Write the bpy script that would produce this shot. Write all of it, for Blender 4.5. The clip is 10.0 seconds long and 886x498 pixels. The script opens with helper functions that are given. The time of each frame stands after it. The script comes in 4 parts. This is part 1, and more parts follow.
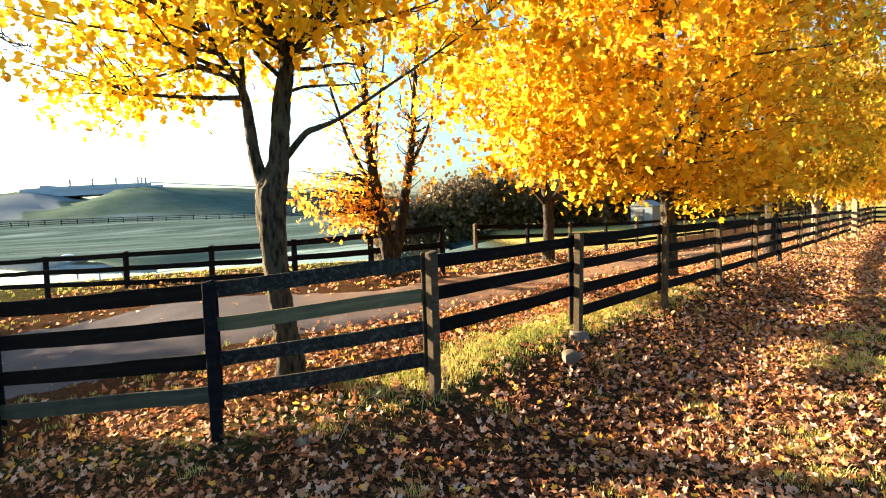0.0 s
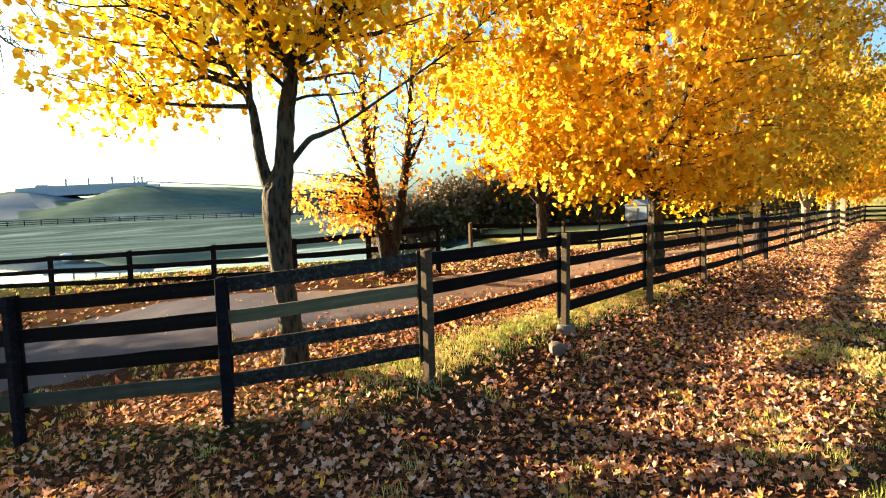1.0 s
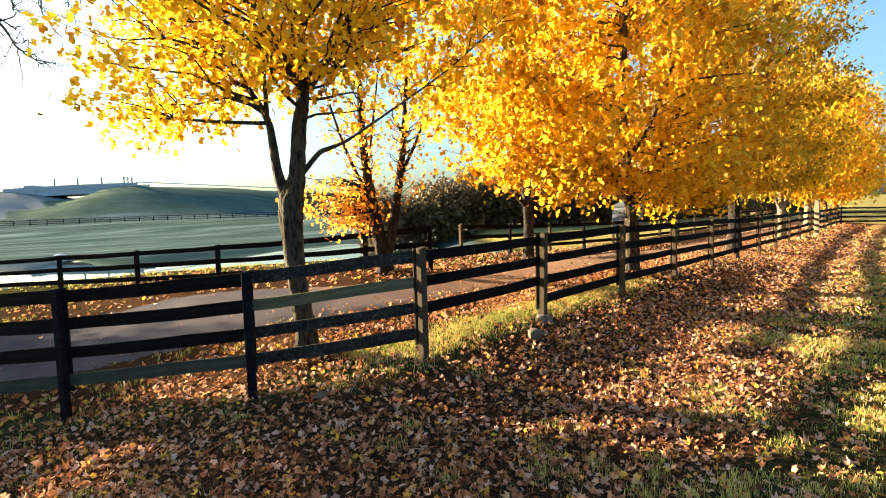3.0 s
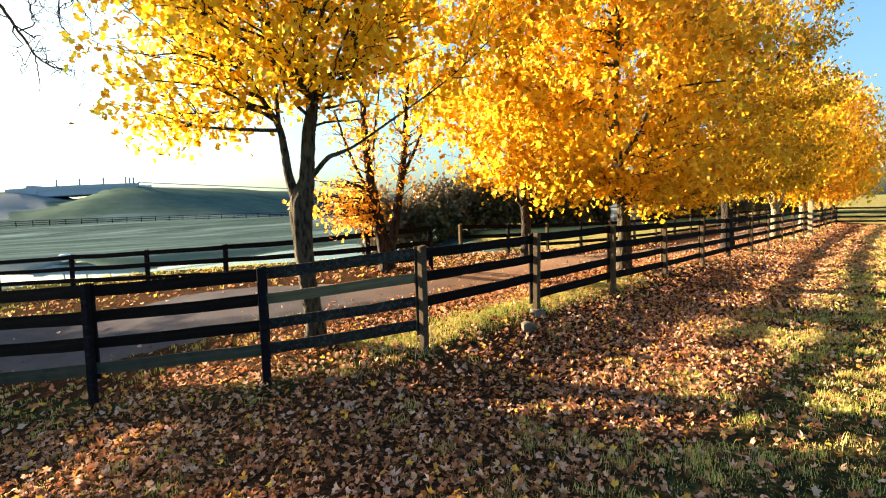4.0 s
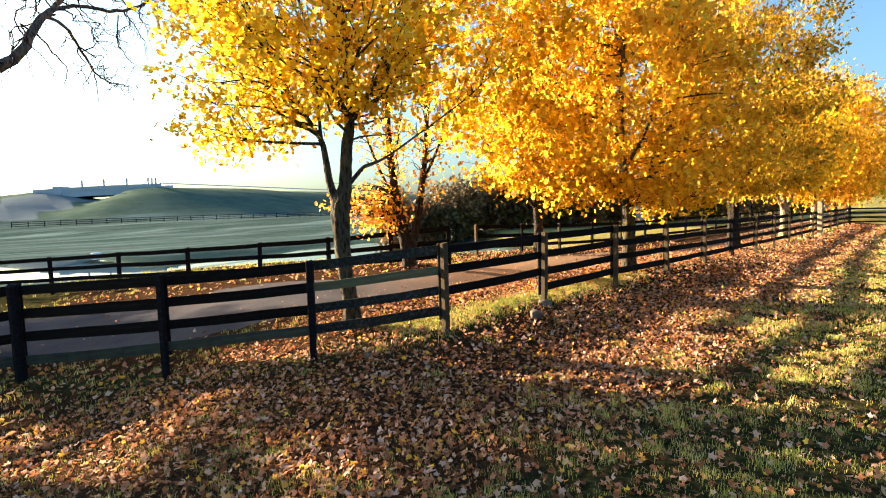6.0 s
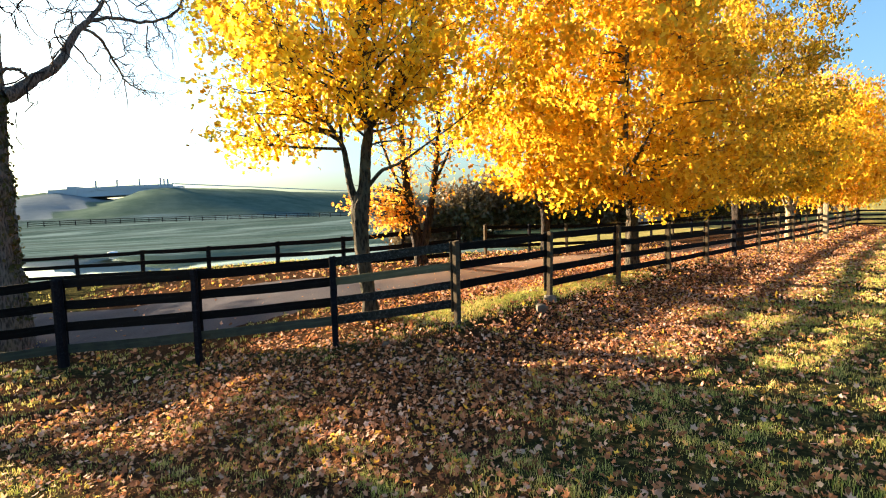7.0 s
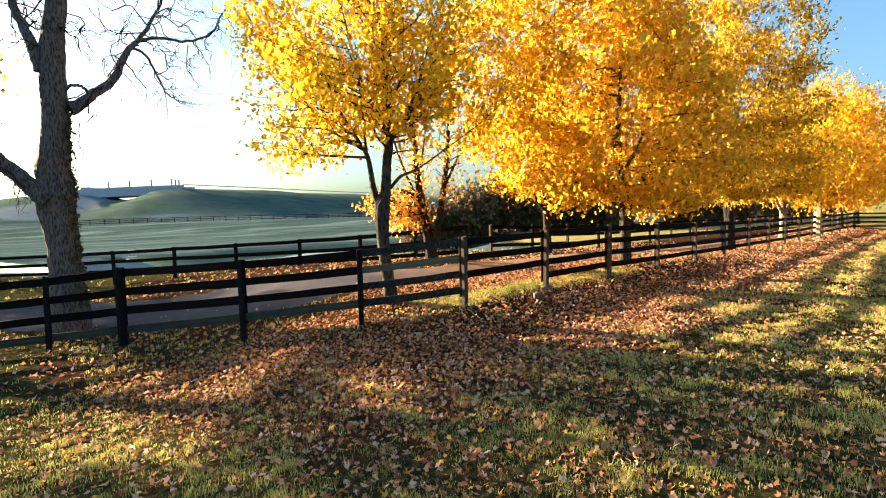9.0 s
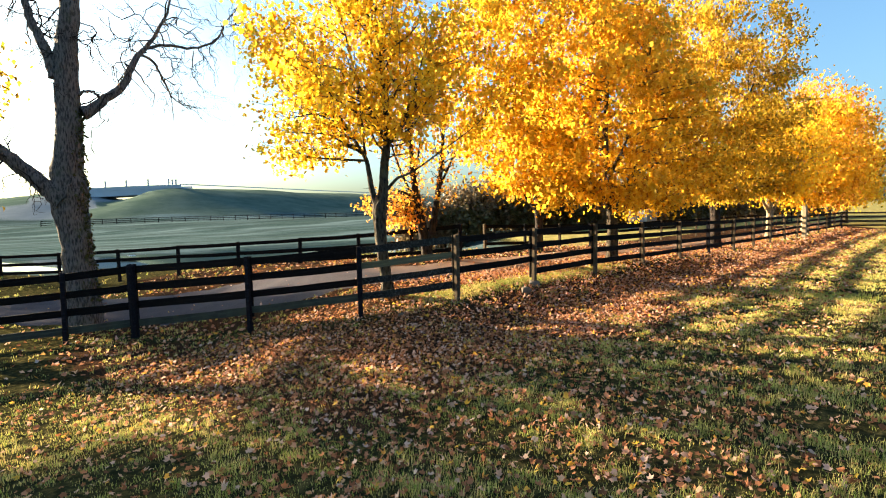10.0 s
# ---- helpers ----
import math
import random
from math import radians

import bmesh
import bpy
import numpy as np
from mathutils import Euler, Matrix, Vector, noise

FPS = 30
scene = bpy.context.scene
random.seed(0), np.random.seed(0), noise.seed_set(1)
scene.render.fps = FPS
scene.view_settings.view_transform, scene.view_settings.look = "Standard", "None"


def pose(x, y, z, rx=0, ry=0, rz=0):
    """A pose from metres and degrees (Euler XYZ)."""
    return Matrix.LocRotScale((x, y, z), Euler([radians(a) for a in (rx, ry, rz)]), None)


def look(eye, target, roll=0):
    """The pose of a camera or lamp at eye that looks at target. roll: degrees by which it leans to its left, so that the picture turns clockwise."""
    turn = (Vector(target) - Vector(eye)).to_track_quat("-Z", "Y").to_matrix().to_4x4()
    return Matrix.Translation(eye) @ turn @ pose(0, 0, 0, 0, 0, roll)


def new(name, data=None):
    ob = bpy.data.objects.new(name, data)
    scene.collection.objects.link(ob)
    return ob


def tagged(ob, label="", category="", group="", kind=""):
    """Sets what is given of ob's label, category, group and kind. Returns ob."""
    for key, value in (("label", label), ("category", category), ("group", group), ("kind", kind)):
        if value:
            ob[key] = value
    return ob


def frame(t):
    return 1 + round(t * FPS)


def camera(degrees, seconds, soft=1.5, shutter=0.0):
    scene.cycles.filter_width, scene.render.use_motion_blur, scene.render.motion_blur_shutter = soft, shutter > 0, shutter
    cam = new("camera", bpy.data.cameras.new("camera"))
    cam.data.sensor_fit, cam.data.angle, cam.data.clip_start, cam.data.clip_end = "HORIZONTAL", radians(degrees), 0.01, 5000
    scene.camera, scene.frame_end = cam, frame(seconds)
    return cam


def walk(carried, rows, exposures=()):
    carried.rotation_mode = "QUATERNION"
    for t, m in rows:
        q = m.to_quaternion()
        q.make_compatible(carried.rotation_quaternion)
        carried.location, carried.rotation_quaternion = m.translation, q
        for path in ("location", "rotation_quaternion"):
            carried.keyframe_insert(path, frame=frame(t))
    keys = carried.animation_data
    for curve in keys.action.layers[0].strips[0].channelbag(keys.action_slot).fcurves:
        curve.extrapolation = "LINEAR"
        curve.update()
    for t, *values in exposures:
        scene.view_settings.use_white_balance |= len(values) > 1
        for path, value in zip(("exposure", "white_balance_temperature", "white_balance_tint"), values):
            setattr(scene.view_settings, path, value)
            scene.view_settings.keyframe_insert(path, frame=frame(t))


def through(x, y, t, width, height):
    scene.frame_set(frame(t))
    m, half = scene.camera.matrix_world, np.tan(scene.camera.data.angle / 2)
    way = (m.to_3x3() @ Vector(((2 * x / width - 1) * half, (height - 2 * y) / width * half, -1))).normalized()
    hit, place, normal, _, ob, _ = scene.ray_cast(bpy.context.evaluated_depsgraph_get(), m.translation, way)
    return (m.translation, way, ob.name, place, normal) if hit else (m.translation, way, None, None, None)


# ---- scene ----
cam = camera(80.5, 10.0, 1.1)
PATH = [
    (0, (-3.084, -3.185, 1.924), (-1.643, -1.805, 1.778), -1.71),
    (0.5, (-3.199, -3.323, 1.936), (-1.758, -1.944, 1.785), -1.72),
    (1, (-3.331, -3.461, 1.944), (-1.883, -2.090, 1.794), -1.76),
    (1.5, (-3.470, -3.618, 1.960), (-2.014, -2.256, 1.809), -1.80),
    (2, (-3.626, -3.756, 1.971), (-2.162, -2.402, 1.821), -1.80),
    (2.5, (-3.788, -3.881, 1.977), (-2.317, -2.534, 1.828), -1.72),
    (4, (-4.294, -4.373, 1.990), (-2.825, -3.024, 1.842), -1.75),
    (4.5, (-4.496, -4.542, 2.000), (-3.028, -3.191, 1.852), -1.80),
    (5, (-4.702, -4.703, 2.008), (-3.246, -3.340, 1.863), -1.73),
    (5.5, (-4.902, -4.873, 2.025), (-3.460, -3.495, 1.879), -1.75),
    (7, (-5.582, -5.427, 2.018), (-4.175, -4.013, 1.876), -1.60),
    (7.5, (-5.831, -5.627, 2.013), (-4.432, -4.204, 1.874), -1.54),
    (8, (-6.083, -5.849, 2.002), (-4.691, -4.420, 1.866), -1.51),
    (8.5, (-6.337, -6.113, 1.992), (-4.952, -4.676, 1.855), -1.48),
    (9, (-6.591, -6.357, 1.987), (-5.202, -4.924, 1.852), -1.36),
    (9.5, (-6.830, -6.627, 1.986), (-5.432, -5.203, 1.852), -1.22),
    (10, (-7.019, -6.886, 1.986), (-5.622, -5.461, 1.849), -1.38),
]
walk(cam, [(t, look(eye, target, roll)) for t, eye, target, roll in PATH],
     exposures=((0, 3.14, 6850, 10), (0.5, 3.07, 6850, 10), (1, 2.98, 6850, 10), (2, 2.93, 6850, 10), (4, 2.88, 6800, 10), (10, 2.79, 6550, 10)))

# ---- light ----
SUN_EL, SUN_AZ = 13.3, 110.0      # degrees above the ground; heading of the sun from +x towards +y
world = bpy.data.worlds.new("sky")
scene.world = world
world.use_nodes = True
wt = world.node_tree
sky = wt.nodes.new("ShaderNodeTexSky")
sky.sky_type, sky.sun_disc = "NISHITA", False
sky.sun_elevation, sky.sun_rotation = radians(SUN_EL), radians(90 - SUN_AZ)
sky.air_density, sky.dust_density, sky.ozone_density = 1.1, 3.4, 2.6
tint = wt.nodes.new("ShaderNodeMix")
tint.data_type, tint.blend_type = "RGBA", "MULTIPLY"
tint.inputs[0].default_value = 1.0
tint.inputs[7].default_value = (0.80, 1.03, 1.17, 1)
wt.links.new(sky.outputs[0], tint.inputs[6])
wt.links.new(tint.outputs[2], wt.nodes["Background"].inputs[0])
wt.nodes["Background"].inputs[1].default_value = 0.050
sun = new("sun", bpy.data.lights.new("sun", "SUN"))
sun.data.energy, sun.data.angle, sun.data.color = 5.0, radians(0.6), (1.0, 0.775, 0.515)
ca, sa = math.cos(radians(SUN_AZ)), math.sin(radians(SUN_AZ))
sun.matrix_world = look((30 * ca, 30 * sa, 30 * math.tan(radians(SUN_EL))), (0, 0, 0))

rng = np.random.default_rng(7)


# ---- materials ----
def material(name, rough=0.8, spec=0.3):
    m = bpy.data.materials.new(name)
    m.use_nodes = True
    t = m.node_tree
    b = t.nodes["Principled BSDF"]
    b.inputs["Roughness"].default_value = rough
    b.inputs["Specular IOR Level"].default_value = spec
    return m, t, b


def node(t, kind, **inputs):
    n = t.nodes.new(kind)
    for k, v in inputs.items():
        n.inputs[k.replace("_", " ")].default_value = v
    return n


def noise_at(t, scale, detail=4.0, rough=0.6, vec=None):
    n = node(t, "ShaderNodeTexNoise", Scale=scale, Detail=detail, Roughness=rough)
    if vec is None:
        vec = t.nodes.new("ShaderNodeNewGeometry").outputs["Position"]
    t.links.new(vec, n.inputs["Vector"])
    return n.outputs["Fac"]


def ramp(t, fac, stops):
    r = t.nodes.new("ShaderNodeValToRGB")
    e = r.color_ramp.elements
    while len(e) < len(stops):
        e.new(0.5)
    for el, (p, c) in zip(e, stops):
        el.position, el.color = p, (*c, 1)
    t.links.new(fac, r.inputs[0])
    return r.outputs[0]


def mix(t, fac, a, b, blend="MIX"):
    n = t.nodes.new("ShaderNodeMix")
    n.data_type, n.blend_type = "RGBA", blend
    for sock, v in ((n.inputs[0], fac), (n.inputs[6], a), (n.inputs[7], b)):
        if isinstance(v, (int, float)):
            sock.default_value = v
        elif isinstance(v, tuple):
            sock.default_value = (*v, 1)
        else:
            t.links.new(v, sock)
    return n.outputs[2]


def maths(t, op, a, b=0.0):
    n = t.nodes.new("ShaderNodeMath")
    n.operation = op
    for sock, v in zip(n.inputs, (a, b)):
        if isinstance(v, (int, float)):
            sock.default_value = v
        else:
            t.links.new(v, sock)
    return n.outputs[0]


def bump(t, b, height, strength=0.4, distance=0.01):
    n = node(t, "ShaderNodeBump", Strength=strength, Distance=distance)
    t.links.new(height, n.inputs["Height"])
    t.links.new(n.outputs[0], b.inputs["Normal"])


def stretched(t, sx, sy, sz, kind="Object"):
    c = t.nodes.new("ShaderNodeTexCoord")
    m = t.nodes.new("ShaderNodeMapping")
    m.inputs["Scale"].default_value = (sx, sy, sz)
    t.links.new(c.outputs[kind], m.inputs[0])
    return m.outputs[0]


def leaf_material(name, stops, through, gloss=0.45, dark=None):
    """Leaves: each leaf its own colour, light comes through them."""
    m, t, b = material(name, gloss, 0.25)
    geo = t.nodes.new("ShaderNodeNewGeometry")
    col = ramp(t, geo.outputs["Random Per Island"], stops)
    big = noise_at(t, 0.9, 2.0)
    if dark:
        col = mix(t, ramp(t, big, [(0.42, (0, 0, 0)), (0.66, (1, 1, 1))]), col, dark, "MULTIPLY")
    small = noise_at(t, 60.0, 2.0)
    col = mix(t, maths(t, "MULTIPLY", small, 0.22), col, (0.35, 0.16, 0.03))
    t.links.new(col, b.inputs["Base Color"])
    tr = t.nodes.new("ShaderNodeBsdfTranslucent")
    t.links.new(col, tr.inputs["Color"])
    mx = t.nodes.new("ShaderNodeMixShader")
    mx.inputs[0].default_value = through
    t.links.new(b.outputs[0], mx.inputs[1])
    t.links.new(tr.outputs[0], mx.inputs[2])
    t.links.new(mx.outputs[0], t.nodes["Material Output"].inputs["Surface"])
    return m


GOLD = leaf_material("gold_leaves", [(0.0, (0.44, 0.19, 0.012)), (0.10, (0.80, 0.42, 0.02)), (0.3, (0.86, 0.57, 0.03)), (0.7, (0.88, 0.66, 0.045)), (1.0, (0.88, 0.74, 0.085))], 0.78)
DEEP_GOLD = leaf_material("deep_gold_leaves", [(0.0, (0.32, 0.13, 0.012)), (0.12, (0.62, 0.30, 0.014)), (0.35, (0.73, 0.435, 0.024)), (0.7, (0.78, 0.51, 0.034)), (1.0, (0.82, 0.60, 0.06))], 0.85)
AMBER = leaf_material("amber_leaves", [(0.0, (0.20, 0.10, 0.015)), (0.25, (0.56, 0.34, 0.022)), (0.75, (0.68, 0.455, 0.03)), (1.0, (0.42, 0.36, 0.05))], 0.74)
ORANGE = leaf_material("orange_leaves", [(0.0, (0.70, 0.24, 0.03)), (0.4, (0.88, 0.40, 0.05)), (0.8, (0.92, 0.56, 0.07)), (1.0, (0.8, 0.6, 0.1))], 0.62)
RUST = leaf_material("rust_leaves", [(0.0, (0.09, 0.066, 0.04)), (0.6, (0.16, 0.125, 0.07)), (1.0, (0.19, 0.16, 0.085))], 0.3)
EVERGREEN = leaf_material("evergreen_leaves", [(0.0, (0.018, 0.03, 0.012)), (0.6, (0.04, 0.055, 0.02)), (1.0, (0.09, 0.08, 0.03))], 0.2)
LITTER = leaf_material("fallen_leaves", [(0.0, (0.05, 0.022, 0.014)), (0.22, (0.17, 0.07, 0.035)), (0.45, (0.44, 0.17, 0.078)), (0.65, (0.55, 0.27, 0.15)), (0.87, (0.70, 0.51, 0.41)), (0.94, (0.72, 0.35, 0.06)), (1.0, (0.90, 0.60, 0.08))], 0.32, 0.9)
IVY = leaf_material("ivy_leaves", [(0.0, (0.015, 0.03, 0.01)), (1.0, (0.05, 0.07, 0.02))], 0.2)


def grass_material():
    m, t, b = material("grass_blades", 0.7, 0.12)
    geo = t.nodes.new("ShaderNodeNewGeometry")
    col = ramp(t, geo.outputs["Random Per Island"], [(0.0, (0.36, 0.23, 0.08)), (0.3, (0.78, 0.60, 0.24)), (0.58, (0.66, 0.56, 0.17)), (0.8, (0.34, 0.36, 0.07)), (1.0, (0.28, 0.38, 0.06))])
    patch = ramp(t, noise_at(t, 0.8, 3.0), [(0.4, (0, 0, 0)), (0.62, (1, 1, 1))])
    col = mix(t, maths(t, "MULTIPLY", patch, 0.55), col, (0.22, 0.31, 0.05))
    t.links.new(col, b.inputs["Base Color"])
    tr = t.nodes.new("ShaderNodeBsdfTranslucent")
    t.links.new(col, tr.inputs["Color"])
    mx = t.nodes.new("ShaderNodeMixShader")
    mx.inputs[0].default_value = 0.28
    t.links.new(b.outputs[0], mx.inputs[1])
    t.links.new(tr.outputs[0], mx.inputs[2])
    t.links.new(mx.outputs[0], t.nodes["Material Output"].inputs["Surface"])
    return m


GRASS = grass_material()


def streaky(t, sx, sy, sz, sway=7.0):
    """World place, swayed and stretched, for uneven streaks."""
    m = t.nodes.new("ShaderNodeMapping")
    m.inputs["Scale"].default_value = (sx, sy, sz)
    m.inputs["Rotation"].default_value = (0, 0, radians(24))
    add = t.nodes.new("ShaderNodeVectorMath")
    add.operation = "MULTIPLY_ADD"
    n = t.nodes.new("ShaderNodeTexNoise")
    n.inputs["Scale"].default_value = 0.045
    n.inputs["Detail"].default_value = 5.0
    place = t.nodes.new("ShaderNodeNewGeometry").outputs["Position"]
    t.links.new(place, n.inputs["Vector"])
    t.links.new(n.outputs["Color"], add.inputs[0])
    add.inputs[1].default_value = (sway, sway, 0)
    t.links.new(place, add.inputs[2])
    t.links.new(add.outputs[0], m.inputs[0])
    return m.outputs[0]


def ground_material():
    m, t, b = material("ground_soil_and_turf", 1.0, 0.0)
    def attr(n):
        a = t.nodes.new("ShaderNodeAttribute")
        a.attribute_name = n
        return a.outputs["Fac"]
    n1, n2, n3 = noise_at(t, 1.3, 5.0), noise_at(t, 9.0, 6.0, 0.7), noise_at(t, 45.0, 4.0, 0.7)
    turf = ramp(t, n2, [(0.3, (0.008, 0.009, 0.005)), (0.5, (0.028, 0.028, 0.012)), (0.7, (0.12, 0.10, 0.036))])
    leafy = ramp(t, n3, [(0.3, (0.012, 0.008, 0.006)), (0.5, (0.035, 0.02, 0.012)), (0.64, (0.11, 0.058, 0.028)), (0.8, (0.24, 0.14, 0.07))])
    # the meadow's dark teal base has the hill's shade put into its colour
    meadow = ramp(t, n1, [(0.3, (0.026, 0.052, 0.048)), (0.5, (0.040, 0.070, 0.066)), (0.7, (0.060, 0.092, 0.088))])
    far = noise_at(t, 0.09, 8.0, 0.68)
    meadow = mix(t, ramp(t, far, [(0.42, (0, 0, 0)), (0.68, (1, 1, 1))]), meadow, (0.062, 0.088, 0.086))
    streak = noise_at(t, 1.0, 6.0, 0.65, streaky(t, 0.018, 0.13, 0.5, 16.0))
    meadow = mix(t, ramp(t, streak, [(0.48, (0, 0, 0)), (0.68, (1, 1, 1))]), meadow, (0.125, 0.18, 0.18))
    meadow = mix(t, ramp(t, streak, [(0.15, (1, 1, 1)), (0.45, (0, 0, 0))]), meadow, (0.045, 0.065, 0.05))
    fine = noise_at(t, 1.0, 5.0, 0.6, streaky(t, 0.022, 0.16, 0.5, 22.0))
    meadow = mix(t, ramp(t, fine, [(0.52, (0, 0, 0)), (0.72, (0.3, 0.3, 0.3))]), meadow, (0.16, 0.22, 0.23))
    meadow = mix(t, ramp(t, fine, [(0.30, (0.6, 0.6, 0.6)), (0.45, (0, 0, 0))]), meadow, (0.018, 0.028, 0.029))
    dry = ramp(t, n1, [(0.3, (0.17, 0.15, 0.05)), (0.7, (0.34, 0.29, 0.10))])
    soft = maths(t, "SUBTRACT", n2, 0.5)
    def edge(fac):
        return ramp(t, maths(t, "ADD", fac, maths(t, "MULTIPLY", soft, 0.9)), [(0.42, (0, 0, 0)), (0.58, (1, 1, 1))])
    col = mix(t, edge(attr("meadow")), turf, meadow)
    col = mix(t, edge(attr("pasture")), col, dry)
    col = mix(t, edge(attr("leafy")), col, leafy)
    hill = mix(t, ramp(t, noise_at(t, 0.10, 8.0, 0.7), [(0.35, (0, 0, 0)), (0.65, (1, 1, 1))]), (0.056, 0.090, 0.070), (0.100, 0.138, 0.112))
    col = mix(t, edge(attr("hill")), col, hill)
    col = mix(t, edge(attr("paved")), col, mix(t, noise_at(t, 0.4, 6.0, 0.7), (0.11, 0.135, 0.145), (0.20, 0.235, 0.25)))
    t.links.new(col, b.inputs["Base Color"])
    bump(t, b, maths(t, "ADD", n2, maths(t, "MULTIPLY", n3, 0.6)), 0.7, 0.03)
    return m


GROUND = ground_material()


def road_material():
    m, t, b = material("worn_gravel_drive", 1.0, 0.0)
    col = ramp(t, noise_at(t, 0.7, 5.0), [(0.3, (0.050, 0.048, 0.056)), (0.55, (0.070, 0.067, 0.075)), (0.75, (0.10, 0.09, 0.088))])
    grit = noise_at(t, 70.0, 4.0, 0.8)
    col = mix(t, ramp(t, grit, [(0.45, (0, 0, 0)), (0.7, (0.4, 0.4, 0.4))]), col, (0.16, 0.145, 0.14))
    place = t.nodes.new("ShaderNodeSeparateXYZ")
    t.links.new(t.nodes.new("ShaderNodeNewGeometry").outputs["Position"], place.inputs[0])
    worn = maths(t, "ADD", maths(t, "MULTIPLY", place.outputs[0], 0.14), maths(t, "MULTIPLY", noise_at(t, 0.5, 4.0), 0.6))
    col = mix(t, ramp(t, worn, [(0.45, (0, 0, 0)), (0.95, (0.8, 0.8, 0.8))]), col, (0.23, 0.15, 0.10))
    t.links.new(col, b.inputs["Base Color"])
    bump(t, b, grit, 0.5, 0.01)
    return m


ROAD = road_material()


def wood_material(name, base, moss=0.0, lichen=0.0):
    """Old dark-painted fence wood: grain along the board, worn paint."""
    m, t, b = material(name, 0.85, 0.05)
    grain = noise_at(t, 6.0, 6.0, 0.7, stretched(t, 0.25, 6.0, 4.0))
    info = t.nodes.new("ShaderNodeObjectInfo")
    dk = tuple(c * 0.45 for c in base)
    lt = tuple(min(1, c * 2.0 + 0.006) for c in base)
    col = ramp(t, grain, [(0.3, dk), (0.55, base), (0.8, lt)])
    col = mix(t, maths(t, "MULTIPLY", info.outputs["Random"], 0.35), col, dk)
    wear = ramp(t, noise_at(t, 11.0, 6.0, 0.75), [(0.58, (0, 0, 0)), (0.72, (1, 1, 1))])
    col = mix(t, maths(t, "MULTIPLY", wear, 0.45), col, tuple(0.03 + 1.6 * c for c in base))
    if moss:
        patch = ramp(t, noise_at(t, 2.4, 4.0), [(0.40, (0, 0, 0)), (0.6, (1, 1, 1))])
        col = mix(t, maths(t, "MULTIPLY", patch, moss), col, (0.075, 0.085, 0.055))
    if lichen:
        spots = ramp(t, noise_at(t, 22.0, 8.0, 0.85), [(0.5, (0, 0, 0)), (0.66, (1, 1, 1))])
        col = mix(t, maths(t, "MULTIPLY", spots, lichen), col, (0.30, 0.33, 0.30))
    t.links.new(col, b.inputs["Base Color"])
    bump(t, b, grain, 0.45, 0.004)
    return m


BOARD = wood_material("dark_board", (0.007, 0.0062, 0.0062))
BOARD_MOSS = wood_material("mossy_board", (0.042, 0.048, 0.040), 0.3)
BOARD_GREEN = wood_material("green_board", (0.15, 0.14, 0.08), 0.3)
BOARD_LICHEN = wood_material("lichen_board", (0.018, 0.017, 0.017), 0.12, 0.22)
POST = wood_material("weathered_post", (0.075, 0.058, 0.038))
POST_DARK = wood_material("dark_post", (0.010, 0.0098, 0.013))
POST_PALE = wood_material("pale_post", (0.34, 0.28, 0.19))


def bark_material(name, a, c, scale=1.0):
    m, t, b = material(name, 0.9, 0.2)
    vec = stretched(t, 20 * scale, 20 * scale, 5.0 * scale)
    n = noise_at(t, 1.6, 7.0, 0.7, vec)
    w = t.nodes.new("ShaderNodeTexVoronoi")
    w.inputs["Scale"].default_value = 1.2
    t.links.new(vec, w.inputs["Vector"])
    h = maths(t, "ADD", n, maths(t, "MULTIPLY", w.outputs["Distance"], 0.5))
    col = ramp(t, h, [(0.52, a), (0.66, c), (0.84, tuple(min(1, v * 2.4) for v in c))])
    green = ramp(t, noise_at(t, 3.0, 4.0), [(0.55, (0, 0, 0)), (0.7, (1, 1, 1))])
    col = mix(t, maths(t, "MULTIPLY", green, 0.35), col, (0.13, 0.14, 0.075))
    t.links.new(col, b.inputs["Base Color"])
    bump(t, b, h, 1.0, 0.06)
    return m


BARK = bark_material("maple_bark", (0.004, 0.0033, 0.003), (0.034, 0.028, 0.019))
BARK_DARK = bark_material("dark_bark", (0.004, 0.0032, 0.0028), (0.016, 0.012, 0.010))
BARK_PALE = bark_material("pale_bark", (0.06, 0.045, 0.03), (0.16, 0.125, 0.08))
BARK_OLD = bark_material("furrowed_bark", (0.030, 0.027, 0.026), (0.075, 0.066, 0.06), 1.1)


def plain(name, colour, rough=0.8, vary=0.3, scale=8.0, metal=0.0):
    m, t, b = material(name, rough)
    b.inputs["Metallic"].default_value = metal
    n = noise_at(t, scale, 5.0, 0.65)
    col = mix(t, n, tuple(c * (1 - vary) for c in colour), tuple(min(1, c * (1 + vary)) for c in colour))
    t.links.new(col, b.inputs["Base Color"])
    bump(t, b, n, 0.5, 0.015)
    return m


CONCRETE = plain("rough_concrete", (0.115, 0.10, 0.082), 0.95, 0.4, 25.0)
STONE = plain("pale_stone", (0.115, 0.092, 0.068), 0.95, 0.6, 14.0)
DECK = plain("bridge_concrete", (0.46, 0.49, 0.51), 0.85, 0.12, 0.3)
RAIL_STEEL = plain("galvanised_steel", (0.5, 0.5, 0.5), 0.4, 0.1, 4.0, 0.8)
SHED_WALL = plain("blue_grey_sheet", (0.11, 0.14, 0.17), 0.5, 0.1, 2.0)
SHED_ROOF = plain("dull_roof_sheet", (0.07, 0.08, 0.095), 0.45, 0.15, 3.0)
DOOR_DARK = plain("dark_door", (0.06, 0.065, 0.07), 0.6, 0.2, 3.0)
STRAW = plain("dry_straw", (0.36, 0.28, 0.17), 0.8, 0.3, 30.0)
WHITE = plain("white_float", (0.8, 0.8, 0.78), 0.6, 0.05, 9.0)


